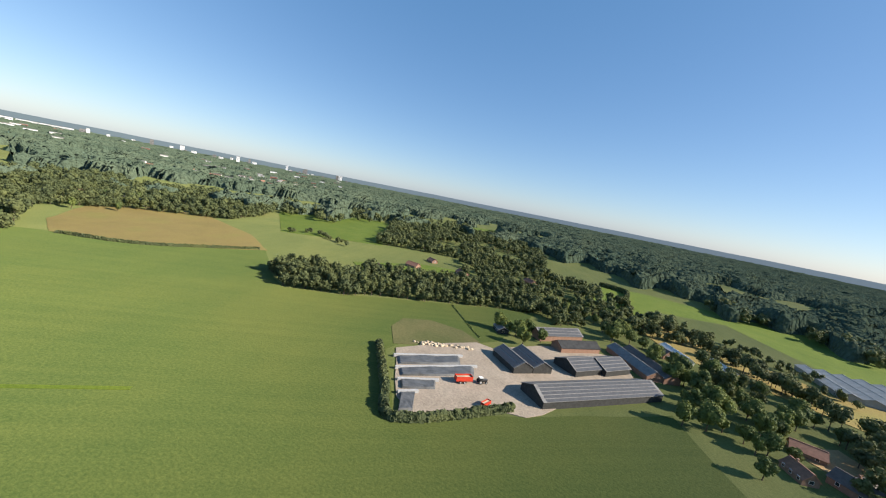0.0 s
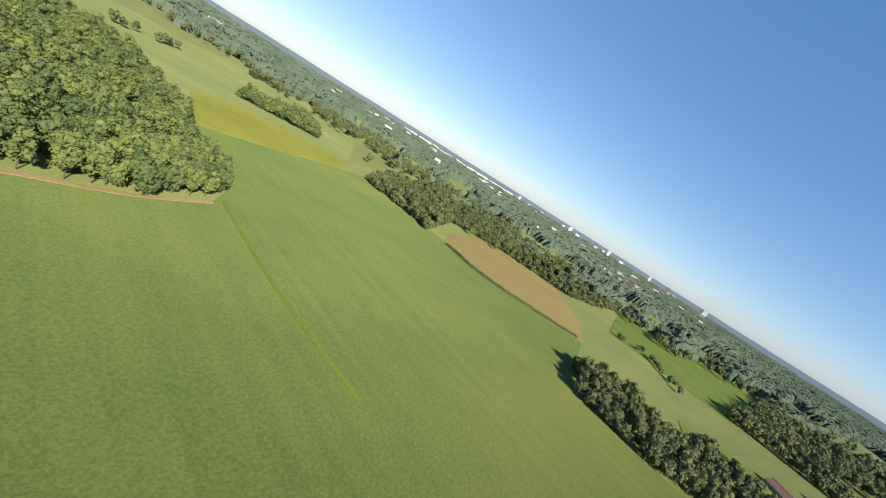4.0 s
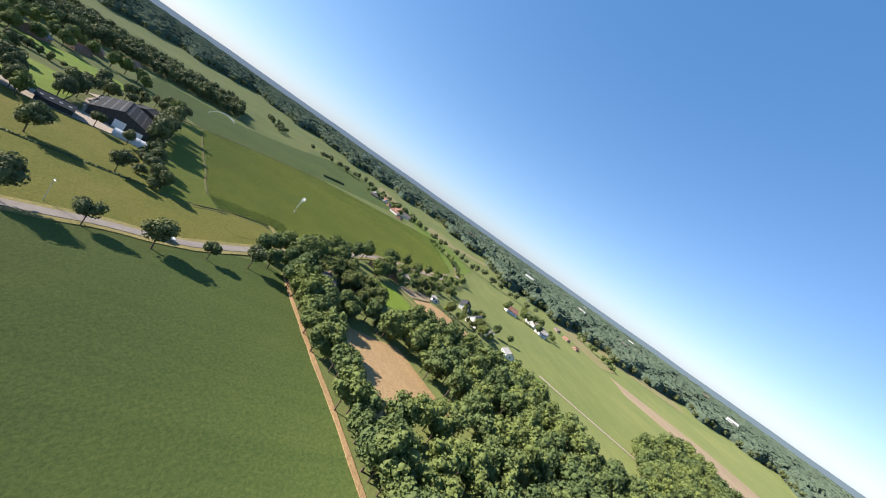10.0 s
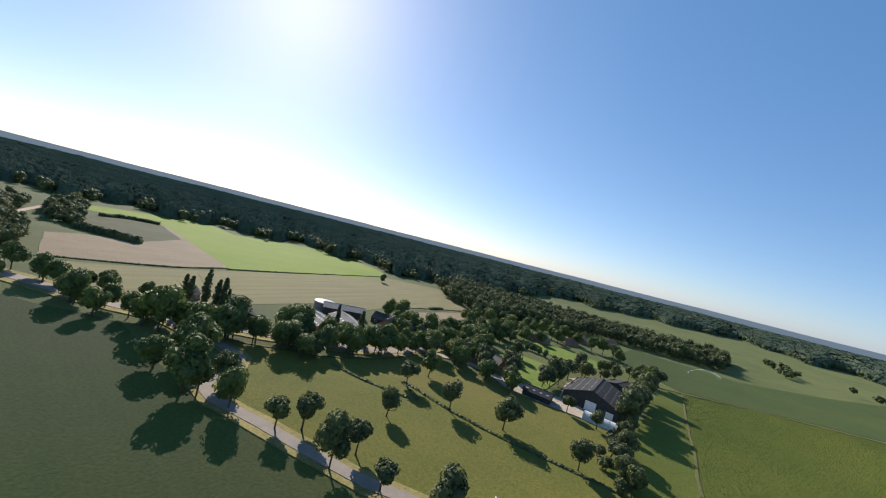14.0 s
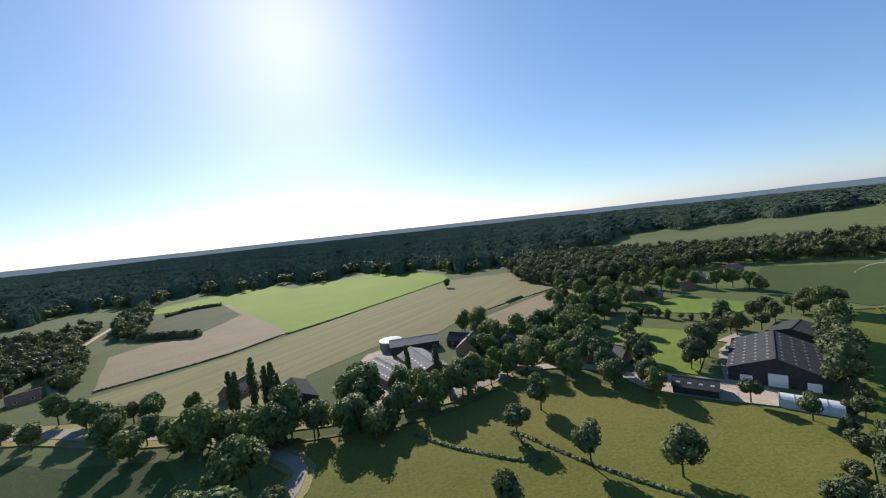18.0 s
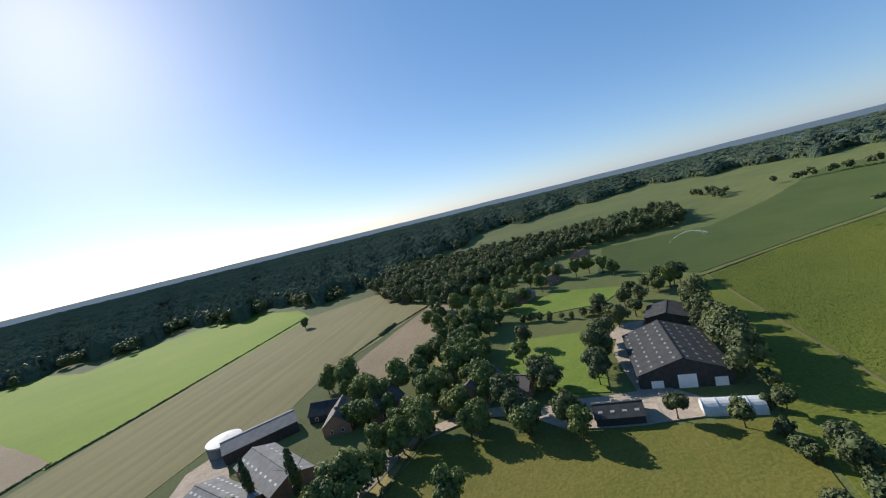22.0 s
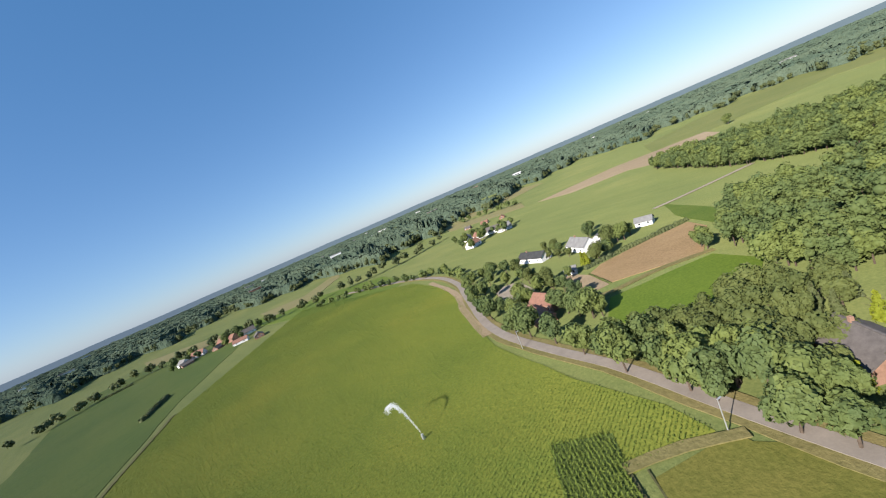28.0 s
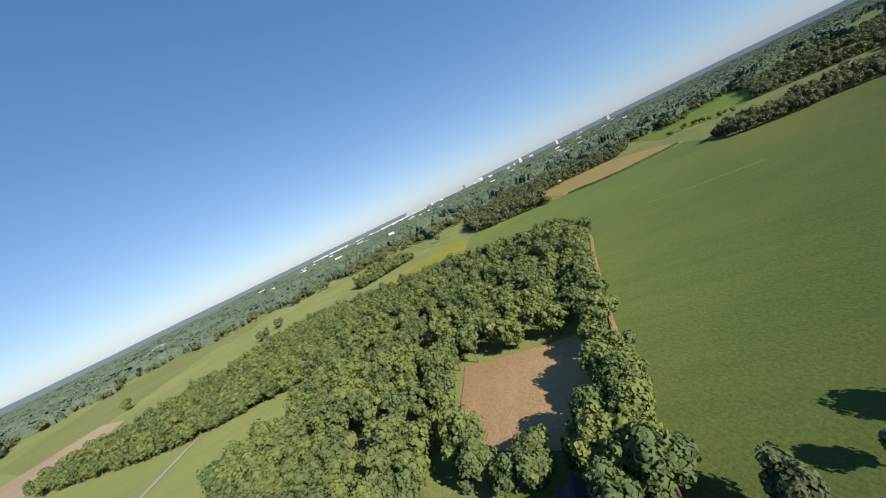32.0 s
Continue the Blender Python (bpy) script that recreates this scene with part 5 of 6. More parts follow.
def house(x, y, turn, W, D, eave, ridge, wall, roof, label, chimney=True, n=3):
    """A dwelling centred at x, y with windows on all sides and a door in the gable."""
    c, s = math.cos(radians(turn)), math.sin(radians(turn))
    p0 = (x - c * W / 2 + s * D / 2, y - s * W / 2 - c * D / 2)
    p1 = (p0[0] + c * W, p0[1] + s * W)
    wd = [("f", W * .3, .9, 1.0, 1.2), ("f", W * .7, .9, 1.0, 1.2)] + [(sd, D * (k + .5) / n, .9, 1.1, 1.2) for sd in "lr" for k in range(n)] + [("b", W * .5, .9, 1.6, 1.2)]
    return building("house", (p0, p1), D, eave, ridge, wall, roof, label, "house", windows=wd, chimney=chimney)


# farm by the pasture
building("cattle_barn", ((-434.0, 346.7), (-422.3, 365.4)), 28.3, 4.2, 8.2, M_DARKW, M_ROOFD, "large dark barn with corrugated roof and rows of skylights", "barn",
         doors=[(11.4, 4.3, 3.7), (4.3, 2.9, 2.4), (18.9, 2.9, 2.4)], skylights=(9, 4, M_SKYD))
building("shed", ((-433.2, 331.2), (-427.0, 327.9)), 11.0, 2.4, 4.0, M_DARKW, M_ROOFD, "low dark shed with four bright roof lights", "shed", skylights=(4, 1, M_SKYL))
building("barn", ((-466.4, 378.1), (-456.4, 387.6)), 13.9, 3.5, 5.4, M_DARKW, M_ROOFD, "dark-roofed barn behind the cattle barn", "barn")
house(-462, 310.2, 50.9, 10.1, 16.4, 3.3, 7.8, M_BRICK, M_ROOFB, "brick farmhouse with steep brown tiled roof")
house(-455, 319.8, 135.7, 7.7, 10.2, 3.1, 5.9, M_BRICK, M_ROOFB, "brick outbuilding with brown tiled roof", False, 2)
house(-474, 279.3, 42.1, 9.1, 12.5, 3.0, 6.8, M_BRICK, M_ROOFB, "brick cottage under roadside trees")
sheet("yard", [(-440.3, 316.7), (-442.5, 321), (-440, 331.9), (-436.8, 338), (-434.2, 345.6), (-445, 351), (-457.2, 356.7), (-466, 364), (-462, 368), (-438, 350.5), (-422.3, 355.1), (-417, 349.2), (-421.5, 337), (-426.1, 328.5), (-430.3, 321.6)], 0.36, M_YARD, "pale dusty concrete yard beside the barn", "yard", wobble=0.4)
sheet("yard", [(-476.8, 373.9), (-468.3, 361.5), (-461, 370.3), (-472.4, 381.9)], 0.36, M_YARD, "pale yard behind the barn", "yard", wobble=0.4)


def tunnel(x, y, turn, W, D, H, label):
    root = new("polytunnel", None)
    root.matrix_basis = pose(x, y, 0, 0, 0, turn)
    tagged(root, label, "polytunnel")
    bm = bmesh.new()
    n = 12
    rows = [[bm.verts.new((W / 2 * math.cos(math.pi * k / n), yy, H * math.sin(math.pi * k / n) - (.1 if k in (0, n) else 0))) for k in range(n + 1)] for yy in (-D / 2, D / 2)]
    for k in range(n):
        bm.faces.new((rows[0][k], rows[0][k + 1], rows[1][k + 1], rows[1][k]))
    for r in rows:
        bm.faces.new(r)
    part("film", bm, M_FILM, root)
    for i in range(5):
        bm = bmesh.new()
        yy = -D / 2 + D * i / 4
        pr = None
        for k in range(n + 1):
            a = math.pi * k / n
            cur = [bm.verts.new(((W / 2 + e) * math.cos(a), yy + d, (H + e) * math.sin(a))) for e, d in ((.02, -.06), (.1, -.06), (.1, .06), (.02, .06))]
            if pr:
                for q in range(4):
                    bm.faces.new((pr[q], pr[(q + 1) % 4], cur[(q + 1) % 4], cur[q]))
            pr = cur
        part("hoop", bm, M_STEEL, root)
    part("door", box(-.7, .7, -D / 2 - .06, -D / 2 + .02, 0, 1.9), M_WHITE, root)


tunnel(-415.8, 355.6, -33.4, 5.2, 12.0, 2.8, "small grey-white polytunnel beside the barn")

# farm behind the village road
building("barn", ((-439.6, 238.5), (-447.5, 247.1)), 21.4, 2.9, 4.8, M_BRICK, M_ROOFG, "grey-roofed stable with rows of roof lights", "barn", skylights=(9, 2, M_SKYL))
building("barn", ((-444.5, 249.5), (-450.9, 259.2)), 25.0, 3.0, 5.3, M_BRICK, M_ROOFG, "long grey-roofed cattle shed with roof lights", "barn", skylights=(8, 1, M_SKYL))
building("barn", ((-484.5, 226.8), (-474, 230.2)), 22.1, 3.7, 5.4, M_DARKW, M_ROOFG, "open-fronted machine shed with grey roof", "barn")
building("barn", ((-423.9, 209.4), (-430.2, 216.8)), 18.8, 3.0, 5.3, M_DARKW, M_ROOFD, "dark barn beside the village road", "barn")
house(-475.1, 265.7, 78.7, 8.8, 13.1, 3.1, 6.6, M_BRICK, M_ROOFB, "farmhouse with brown tiled roof among trees")
house(-484.3, 261, 159.2, 7.6, 10.9, 2.8, 5.6, M_DARKW, M_ROOFD, "dark outbuilding behind the farmhouse", False, 2)
house(-440.8, 178.6, 83.3, 6.8, 10.7, 2.5, 5.4, M_BRICK, M_ROOFB, "roadside brick house with tiled roof")
sheet("yard", [(-426.5, 236.5), (-429.7, 242.3), (-444.9, 237.6), (-457.1, 229.2), (-465.8, 234.1), (-474.2, 230.6), (-484.7, 224.7), (-477.4, 217.3), (-464.9, 217.5), (-454.4, 227.4), (-441.5, 232.8)], 0.34, M_YARD, "pale concrete farmyard between sheds", "yard", wobble=0.6)

tank = new("slurry_tank", None)
tank.matrix_basis = pose(-484.9, 227.3, 0)
tagged(tank, "round dark slurry tank with pale domed cover", "tank")
bm = bmesh.new()
bmesh.ops.create_cone(bm, cap_ends=True, segments=32, radius1=5.4, radius2=5.4, depth=4.4, matrix=Matrix.Translation((0, 0, 2.0)))
part("wall", bm, M_ROOFG, tank)
bm = bmesh.new()
bmesh.ops.create_cone(bm, cap_ends=True, segments=32, radius1=5.5, radius2=0.8, depth=0.9, matrix=Matrix.Translation((0, 0, 4.7)))
part("cover", bm, M_SKYL, tank)
bm = bmesh.new()
bmesh.ops.create_cone(bm, cap_ends=False, segments=32, radius1=5.6, radius2=5.6, depth=0.4, matrix=Matrix.Translation((0, 0, 4.1)))
part("rim", bm, M_STEEL, tank)

# houses by the lane and in the wood
house(-271.3, 503.6, -185.4, 9, 16.0, 3.0, 6.4, M_WHITE, M_ROOFG, "white rendered house with pale grey roof")
house(-260.7, 501.6, -64.1, 6, 9.0, 2.6, 4.4, M_WHITE, M_ROOFG, "white garage wing beside the white house", False, 2)
house(-287.2, 525.8, -168.1, 8, 18.9, 2.8, 5.2, M_WHITE, M_ROOFD, "long house with dark roof and white walls")
house(-241.4, 490.7, -146.6, 6, 8.1, 2.4, 4.2, M_WHITE, M_ROOFG, "small white shed beside a hedge", False, 2)
house(-314.7, 377.6, -208.0, 9.5, 11.6, 2.8, 6.2, M_BRICK, M_ROOFB, "dark-roofed house hidden in the wood")
house(-307.6, 370.9, 65.1, 6, 10.6, 2.5, 4.6, M_BRICK, M_ROOFD, "low dark-roofed annex beside the wood house", False, 2)
house(-308.7, 374.9, -186.3, 5, 3.0, 2.3, 3.0, M_WHITE, M_ROOFG, "small pale flat-roofed garage", False, 2)
house(-322.5, 462.9, -170.3, 8, 12.4, 2.6, 5.2, M_BRICK, M_ROOFT, "stable with red tiled roof by the lane", False)
house(-331.4, 456.1, -187.4, 7, 13.0, 2.6, 4.8, M_BRICK, M_ROOFT, "cottage with faded red tiled roof", True, 2)
house(-297.2, 480.8, -131.9, 4, 5.0, 2.2, 3.4, M_WHITE, M_ROOFG, "small pale garden shed", False, 2)
sheet("yard", [(-323.5, 505.6), (-317.4, 510), (-310.8, 506), (-314.8, 484.7), (-321.5, 486.3), (-328.2, 477.2), (-330.5, 487.6)], 0.34, M_SAND, "sandy riding yard ringed by trees", "yard", wobble=0.6)
sheet("yard", [(-319.1, 401.2), (-313.9, 401.6), (-308.5, 398.3), (-311.2, 395.6), (-318.4, 397.1)], 0.34, M_SOIL2, "bare brown yard among trees", "yard", wobble=0.5)
sheet("lawn", [(-292.2, 378.8), (-295.3, 372.7), (-299.2, 371.1), (-305.2, 374.6), (-303.5, 380.2)], 0.34, M_LAWN, "small green lawn behind the wood house", "lawn", wobble=0.3)
hedge("hedge", [(-292.8, 476.6), (-277.2, 474.8), (-259.1, 471.3), (-240.2, 468.4)], 1.8, 2.0, "clipped dark green garden hedge", M_LEAF2, 12, 0.3)
hedge("hedge", [(-296.4, 470.4), (-299, 461), (-301.1, 453.1)], 0.9, 0.6, "thin dark line of weeds across the plot", M_LEAFG, 8, 0.25)
hedge("hedge", [(-526.9, 614.3), (-526.2, 654.6)], 3.5, 2.4, "dark isolated strip of tall hedge", M_LEAF2, 16, 0.5)
hedge("hedge", [(-645, 807.7), (-620.5, 820.4)], 3.5, 2.4, "dark isolated strip of hedge in a field", M_LEAF2, 16, 0.5)
hedge("hedge", [(-523.4, 150.5), (-567.5, 173.5), (-688.5, 230.1)], 0.8, 0.7, "low dark hedge between field and stubble", M_LEAF2, 6, 0.4)
hedge("hedge", [(-449.9, 103.1), (-490.1, 134.8), (-528.3, 149.2)], 0.8, 0.6, "low dark hedge between dry fields", M_LEAF2, 6, 0.4)
hedge("hedge", [(-527.3, 255.6), (-566.1, 286.7), (-604.2, 324.1)], 1.0, 0.6, "dark line of weeds across stubble", M_LEAF2, 6, 0.4)
hedge("hedge", [(-563.6, 284.9), (-571.3, 290.4), (-578.6, 295.5)], 2.4, 1.6, "patch of dark bushes on the field boundary", M_LEAF2, 14, 0.5)
hedge("hedge", [(-409.2, 253.8), (-401.6, 268), (-396.6, 286.4), (-408.9, 280.6), (-394.8, 297.5), (-384.8, 313.1), (-375.9, 331.1), (-370.7, 341.4)], 1.2, 0.7, "thin dark line of rough grass", M_LEAF2, 7, 0.3)
hedge("hedge", [(-535.4, 37.4), (-535.5, 59.2), (-534.9, 82.3)], 7, 4.5, "dark bushes in front of a waste mound", M_LEAF2, 45, 0.6)
hedge("hedge", [(-613.1, -16.8), (-639.1, -12.1), (-652, 7.8)], 5, 3.0, "dark bushes behind a waste mound", M_LEAF2, 30, 0.6)
ribbon("ditch", [(-403.6, 207.9), (-406.3, 218.6), (-410.2, 233.3), (-413.2, 248.3), (-419.9, 260.3), (-429.6, 272.5), (-450.1, 288.2)], 0.83, 0.45, M_DARKSOIL, "dark roadside ditch along the pasture", "ditch", rough_edge=0.3)
ribbon("track", [(-449, 84.5), (-485.4, 36.6), (-531.4, -2.6), (-609.5, -56.5)], 3.96, 0.4, M_SAND, "pale sandy farm track", "track")
ribbon("ditch", [(-358.8, 389.6), (-364.7, 372.3), (-365, 354)], 0.44, 0.3, M_DARKSOIL, "dark furrow beside maize rows", "ditch", rough_edge=0.1)
ribbon("ditch", [(-356.8, 387.2), (-362.7, 370.4), (-362.6, 353)], 0.28, 0.3, M_DARKSOIL, "dark furrow beside mown grass", "ditch", rough_edge=0.08)
ribbon("verge", [(-359.4, 389.7), (-349.1, 386.2), (-340.8, 381.6)], 2.01, 0.5, M_VERGE, "dry yellow grass headland", "verge", rough_edge=0.6)

# dairy farm
sheet("yard", [(-219.3, 99.7), (-227.3, 75), (-234.7, 58.9), (-244.7, 57.4), (-247.4, 48.5), (-254.7, 26.4), (-261.6, 19.6), (-276.5, 5.6), (-287.3, -2.4), (-299.9, 22.7), (-288, 60), (-282.7, 91.9), (-279.6, 99.5), (-272.4, 103.4), (-256.9, 129.5), (-246.7, 127)], 0.3, M_YARD, "wide pale concrete farmyard with dust", "yard", wobble=0.8)
building("cattle_barn", ((-269.8, 82.9), (-281.5, 89.4)), 62.6, 3.0, 5.9, M_DARKW, M_ROOFG, "very long cattle barn with striped solar roof", "barn", panels=5)
building("barn", ((-261.8, 73.3), (-266.6, 65.1)), 17.5, 2.9, 5.4, M_DARKW, M_ROOFG, "barn with dark solar panels and twin gables", "barn", panels=2)
building("barn", ((-266.8, 64.9), (-271.8, 56.7)), 17.7, 2.9, 5.4, M_DARKW, M_ROOFG, "barn with dark solar panels and twin gables", "barn", panels=2)
building("barn", ((-267.8, 43.7), (-279.9, 49.1)), 16.7, 3.0, 5.9, M_DARKW, M_ROOFG, "wide barn with pale panelled roof", "barn", panels=4)
building("barn", ((-276.2, 28.5), (-288.8, 34)), 17.8, 3.0, 5.9, M_DARKW, M_ROOFG, "wide barn with pale panelled roof", "barn", panels=4)
building("barn", ((-242.7, 16.5), (-251.3, 21.2)), 30.2, 3.2, 5.9, M_BRICK, M_ROOFG, "grey-roofed shed with solar strips", "barn", panels=3)
building("barn", ((-257.9, 22), (-265, 26.2)), 25.7, 2.8, 5.2, M_BRICK, M_ROOFD, "low dark-roofed stable between sheds", "barn")
building("barn", ((-291.3, -19.4), (-285.1, -13.2)), 34.7, 2.7, 5.1, M_BRICK, M_ROOFB, "long brown-roofed brick stable", "barn")
building("barn", ((-284.9, -13), (-278.9, -6.9)), 33.9, 2.7, 5.1, M_BRICK, M_ROOFG, "long grey-roofed stable under trees", "barn")
building("shed", ((-304.5, -57.6), (-298.3, -52.6)), 22.8, 2.1, 4.0, M_WHITE, M_FILM, "pale sheeted sales shed in a garden", "shed")
building("shed", ((-329.9, -59.6), (-323.8, -55)), 14.8, 2.1, 3.7, M_WHITE, M_FILM, "pale sheeted sales shed in a garden", "shed")
for k in range(5):
    bx, by = -369.7 + -9.33 * k, -120.5 + -3.17 * k
    building("greenhouse", ((bx + -9.33, by + -3.17), (bx, by)), 44, 3.0, 4.6, M_GLASSR, M_GLASSR, "long bay of a pale glass greenhouse", "greenhouse")
house(-353.3, 49.6, 33.1, 5.5, 8.9, 1.8, 4.2, M_BRICK, M_ROOFT, "brick house with weathered red roof among trees")
house(-369.3, 38.6, 140.2, 5.6, 8.4, 1.8, 4.2, M_BRICK, M_ROOFB, "brick house with brown hipped roof", True, 2)
house(-302, -37.2, 50.9, 6.7, 11.2, 2.2, 5.0, M_BRICK, M_ROOFB, "large brick farmhouse with brown roof")
house(-232.2, 30.8, 47.4, 6.0, 8.7, 2.2, 3.8, M_DARKW, M_ROOFG, "grey-roofed shed among garden trees", False)
hedge("hedge", [(-4.2, 173.1), (-32.6, 137.4), (-43.8, 70.4)], 2.02, 1.62, "scrubby hedge along dry meadow", M_LEAF2, 18, 0.8)
hedge("hedge", [(-213.1, -239.4), (-241.1, -236.5), (-253.5, -181.2), (-268.5, -122.4)], 4.10, 4.69, "tall clipped dark hedge round a paddock", M_LEAF2, 30, 0.9)
hedge("hedge", [(-231.8, 52), (-213.6, 37.9), (-191.8, 20.9)], 0.89, 0.45, "low strip of rough dark grass", M_LEAF, 8, 0.4)
for k, (q0, q1, q2, q3) in enumerate([((-225.7, 106.1), (-240.3, 81.6), (-245.1, 87.7), (-231.2, 110.4)), ((-233.3, 112.9), (-249.5, 84.2), (-254, 91), (-237.8, 116.4)), ((-240.1, 118.6), (-247.9, 107.7), (-251.4, 112.4), (-244.3, 122.4)), ((-246.1, 124.6), (-248.7, 120), (-255.5, 128.7), (-253, 132.6))]):
    clamp = new("silage_clamp", None)
    tagged(clamp, "long silage heap under black plastic sheet", "silage", "silage clamps")
    cx, cy = (q0[0] + q2[0]) / 2, (q0[1] + q2[1]) / 2
    clamp.matrix_basis = pose(cx, cy, 0)
    bm = bmesh.new()
    low = [bm.verts.new((x - cx, y - cy, 0.2)) for x, y in (q0, q1, q2, q3)]
    top = [bm.verts.new(((x - cx) * .86, (y - cy) * .93, 1.05)) for x, y in (q0, q1, q2, q3)]
    bm.faces.new(top)
    for i in range(4):
        bm.faces.new((low[i], low[(i + 1) % 4], top[(i + 1) % 4], top[i]))
    bmesh.ops.subdivide_edges(bm, edges=bm.edges[:], cuts=11, use_grid_fill=True)
    for v in bm.verts:
        if v.co.z > 1:
            v.co.z += 0.3 * noise.noise(v.co * 0.15) + 0.14 * noise.noise(v.co * 0.9)
    part("sheet", bm, M_PLASTIC, clamp)
    d = Vector((q1[0] - q0[0], q1[1] - q0[1], 0)).normalized()
    bm = box(-0.5, 0.5, -1, Vector((q1[0] - q0[0], q1[1] - q0[1])).length + 1, 0.2, 1.25)
    bm.transform(Matrix.Translation((q0[0] - cx, q0[1] - cy, 0)) @ Matrix.Rotation(math.atan2(d.y, d.x) - math.pi / 2, 4, "Z"))
    part("retaining_wall", bm, M_SKYL, clamp, "pale concrete retaining wall")
hedge("hedge", [(-213.1, 103.7), (-226.7, 115), (-240.4, 126.4), (-252.1, 136.9), (-258.9, 131.8), (-266.6, 117.2), (-274.6, 99.5)], 2.65, 2.39, "tall dark hedge around the silage yard", M_LEAF2, 40, 0.75)
rub = from_arrays("rubble", *(lambda r: (np.concatenate([ICO_V * r.uniform(.4, 1.3) * np.array([1, 1, .6]) + np.array([-220.2 + -17.2 * s + r.uniform(-1.6, 1.6), 87.9 + -18.8 * s + r.uniform(-1.6, 1.6), .4]) for s in r.uniform(0, 1, 70)]),
                                         np.concatenate([ICO_F + 12 * i for i in range(70)])))(np.random.default_rng(4)), M_STRAW)
tagged(rub, "loose heaps of rubble and straw at the yard edge", "rubble", kind="stuff")


def wheels(root, spots, r, w):
    for x, y in spots:
        bm = bmesh.new()
        bmesh.ops.create_cone(bm, cap_ends=True, segments=16, radius1=r, radius2=r, depth=w, matrix=Matrix.Translation((x, y, r)) @ Matrix.Rotation(radians(90), 4, "X"))
        wheel = part("wheel", bm, M_TYRE, root)
        bm = bmesh.new()
        bmesh.ops.create_cone(bm, cap_ends=True, segments=12, radius1=r * .5, radius2=r * .5, depth=w + .06, matrix=Matrix.Translation((x, y, r)) @ Matrix.Rotation(radians(90), 4, "X"))
        part("rim", bm, M_STEEL, wheel)


def trailer(x, y, turn, s, label):
    root = new("farm_trailer", None)
    root.matrix_basis = pose(x, y, 0.25, 0, 0, turn) @ Matrix.Scale(s, 4)
    tagged(root, label, "trailer")
    bm = bmesh.new()
    for a in ((-3.4, 3.4, -1.3, -1.2), (-3.4, 3.4, 1.2, 1.3), (-3.5, -3.4, -1.3, 1.3), (3.4, 3.5, -1.3, 1.3)):
        add_box(bm, *a, 1.2, 3.0)
    part("side_boards", bm, M_RED, root)
    part("floor", box(-3.4, 3.4, -1.25, 1.25, 1.1, 1.25), M_RED, root)
    part("load", box(-3.3, 3.3, -1.15, 1.15, 1.25, 2.5, .2), M_STRAW, root)
    part("drawbar", box(3.4, 5.2, -.12, .12, .7, .9), M_BLACK, root)
    wheels(root, [(-1.6, -1.15), (-1.6, 1.15), (.2, -1.15), (.2, 1.15)], .6, .4)


trailer(-254.0, 99.2, -122.7, 0.95, "red high-sided farm trailer in the silage yard")
trailer(-267.9, 105.8, 86.8, 0.59, "small red trailer beside the hedge")
trac = new("tractor", None)
trac.matrix_basis = pose(-258.3, 93.2, 0.25, 0, 0, -122.7) @ Matrix.Scale(0.95, 4)
tagged(trac, "dark tractor hitched beside a red trailer", "tractor")
part("bonnet", box(.3, 2.6, -.5, .5, .9, 1.8, .15), M_BLACK, trac)
part("cab", box(-1.2, .3, -.75, .75, .9, 2.4, .1), M_WINDOW, trac)
part("cab_roof", box(-1.35, .4, -.85, .85, 2.4, 2.6, .08), M_WHITE, trac)
wheels(trac, [(-.7, -.95), (-.7, .95)], .9, .5)
wheels(trac, [(1.9, -.8), (1.9, .8)], .55, .35)

# maize
def maize(poly, spacing, step, turn, height, n_leaf, label, seed, skip=None, leaf=0.5):
    rng = np.random.default_rng(seed)
    c, s = math.cos(radians(turn)), math.sin(radians(turn))
    us = [x * c + y * s for x, y in poly]
    ws = [-x * s + y * c for x, y in poly]
    pts = []
    w = min(ws)
    while w < max(ws):
        u = min(us)
        while u < max(us):
            uu, ww = u + rng.uniform(-.3, .3) * step, w + rng.uniform(-.1, .1) * spacing
            x, y = uu * c - ww * s, uu * s + ww * c
            if inside(x, y, poly) and not (skip and skip(x, y)):
                pts.append((x, y))
            u += step
        w += spacing
    p = np.repeat(np.array(pts), n_leaf, 0)
    k = len(p)
    z = rng.uniform(.25, 1, k) * height
    d = rng.normal(size=(k, 3)) * [1, 1, .5]
    d /= np.linalg.norm(d, axis=1)[:, None]
    up = np.array([0, 0, 1.0]) + rng.normal(size=(k, 3)) * .3
    b = np.cross(d, up)
    b /= np.linalg.norm(b, axis=1)[:, None]
    o = np.column_stack([p, z])
    L = leaf * rng.uniform(.7, 1.3, (k, 1))
    v = np.stack([o - b * L * .3, o + b * L * .3, o + d * L + b * L * .15 + [0, 0, .1], o + d * L - b * L * .15 + [0, 0, .1]], 1).reshape(-1, 3)
    f = np.arange(len(v)).reshape(-1, 4)
    ob = from_arrays("maize", v, np.concatenate([f[:, [0, 1, 2]], f[:, [0, 2, 3]]]), M_CORNLEAF)
    return tagged(ob, label, "crop", kind="stuff")


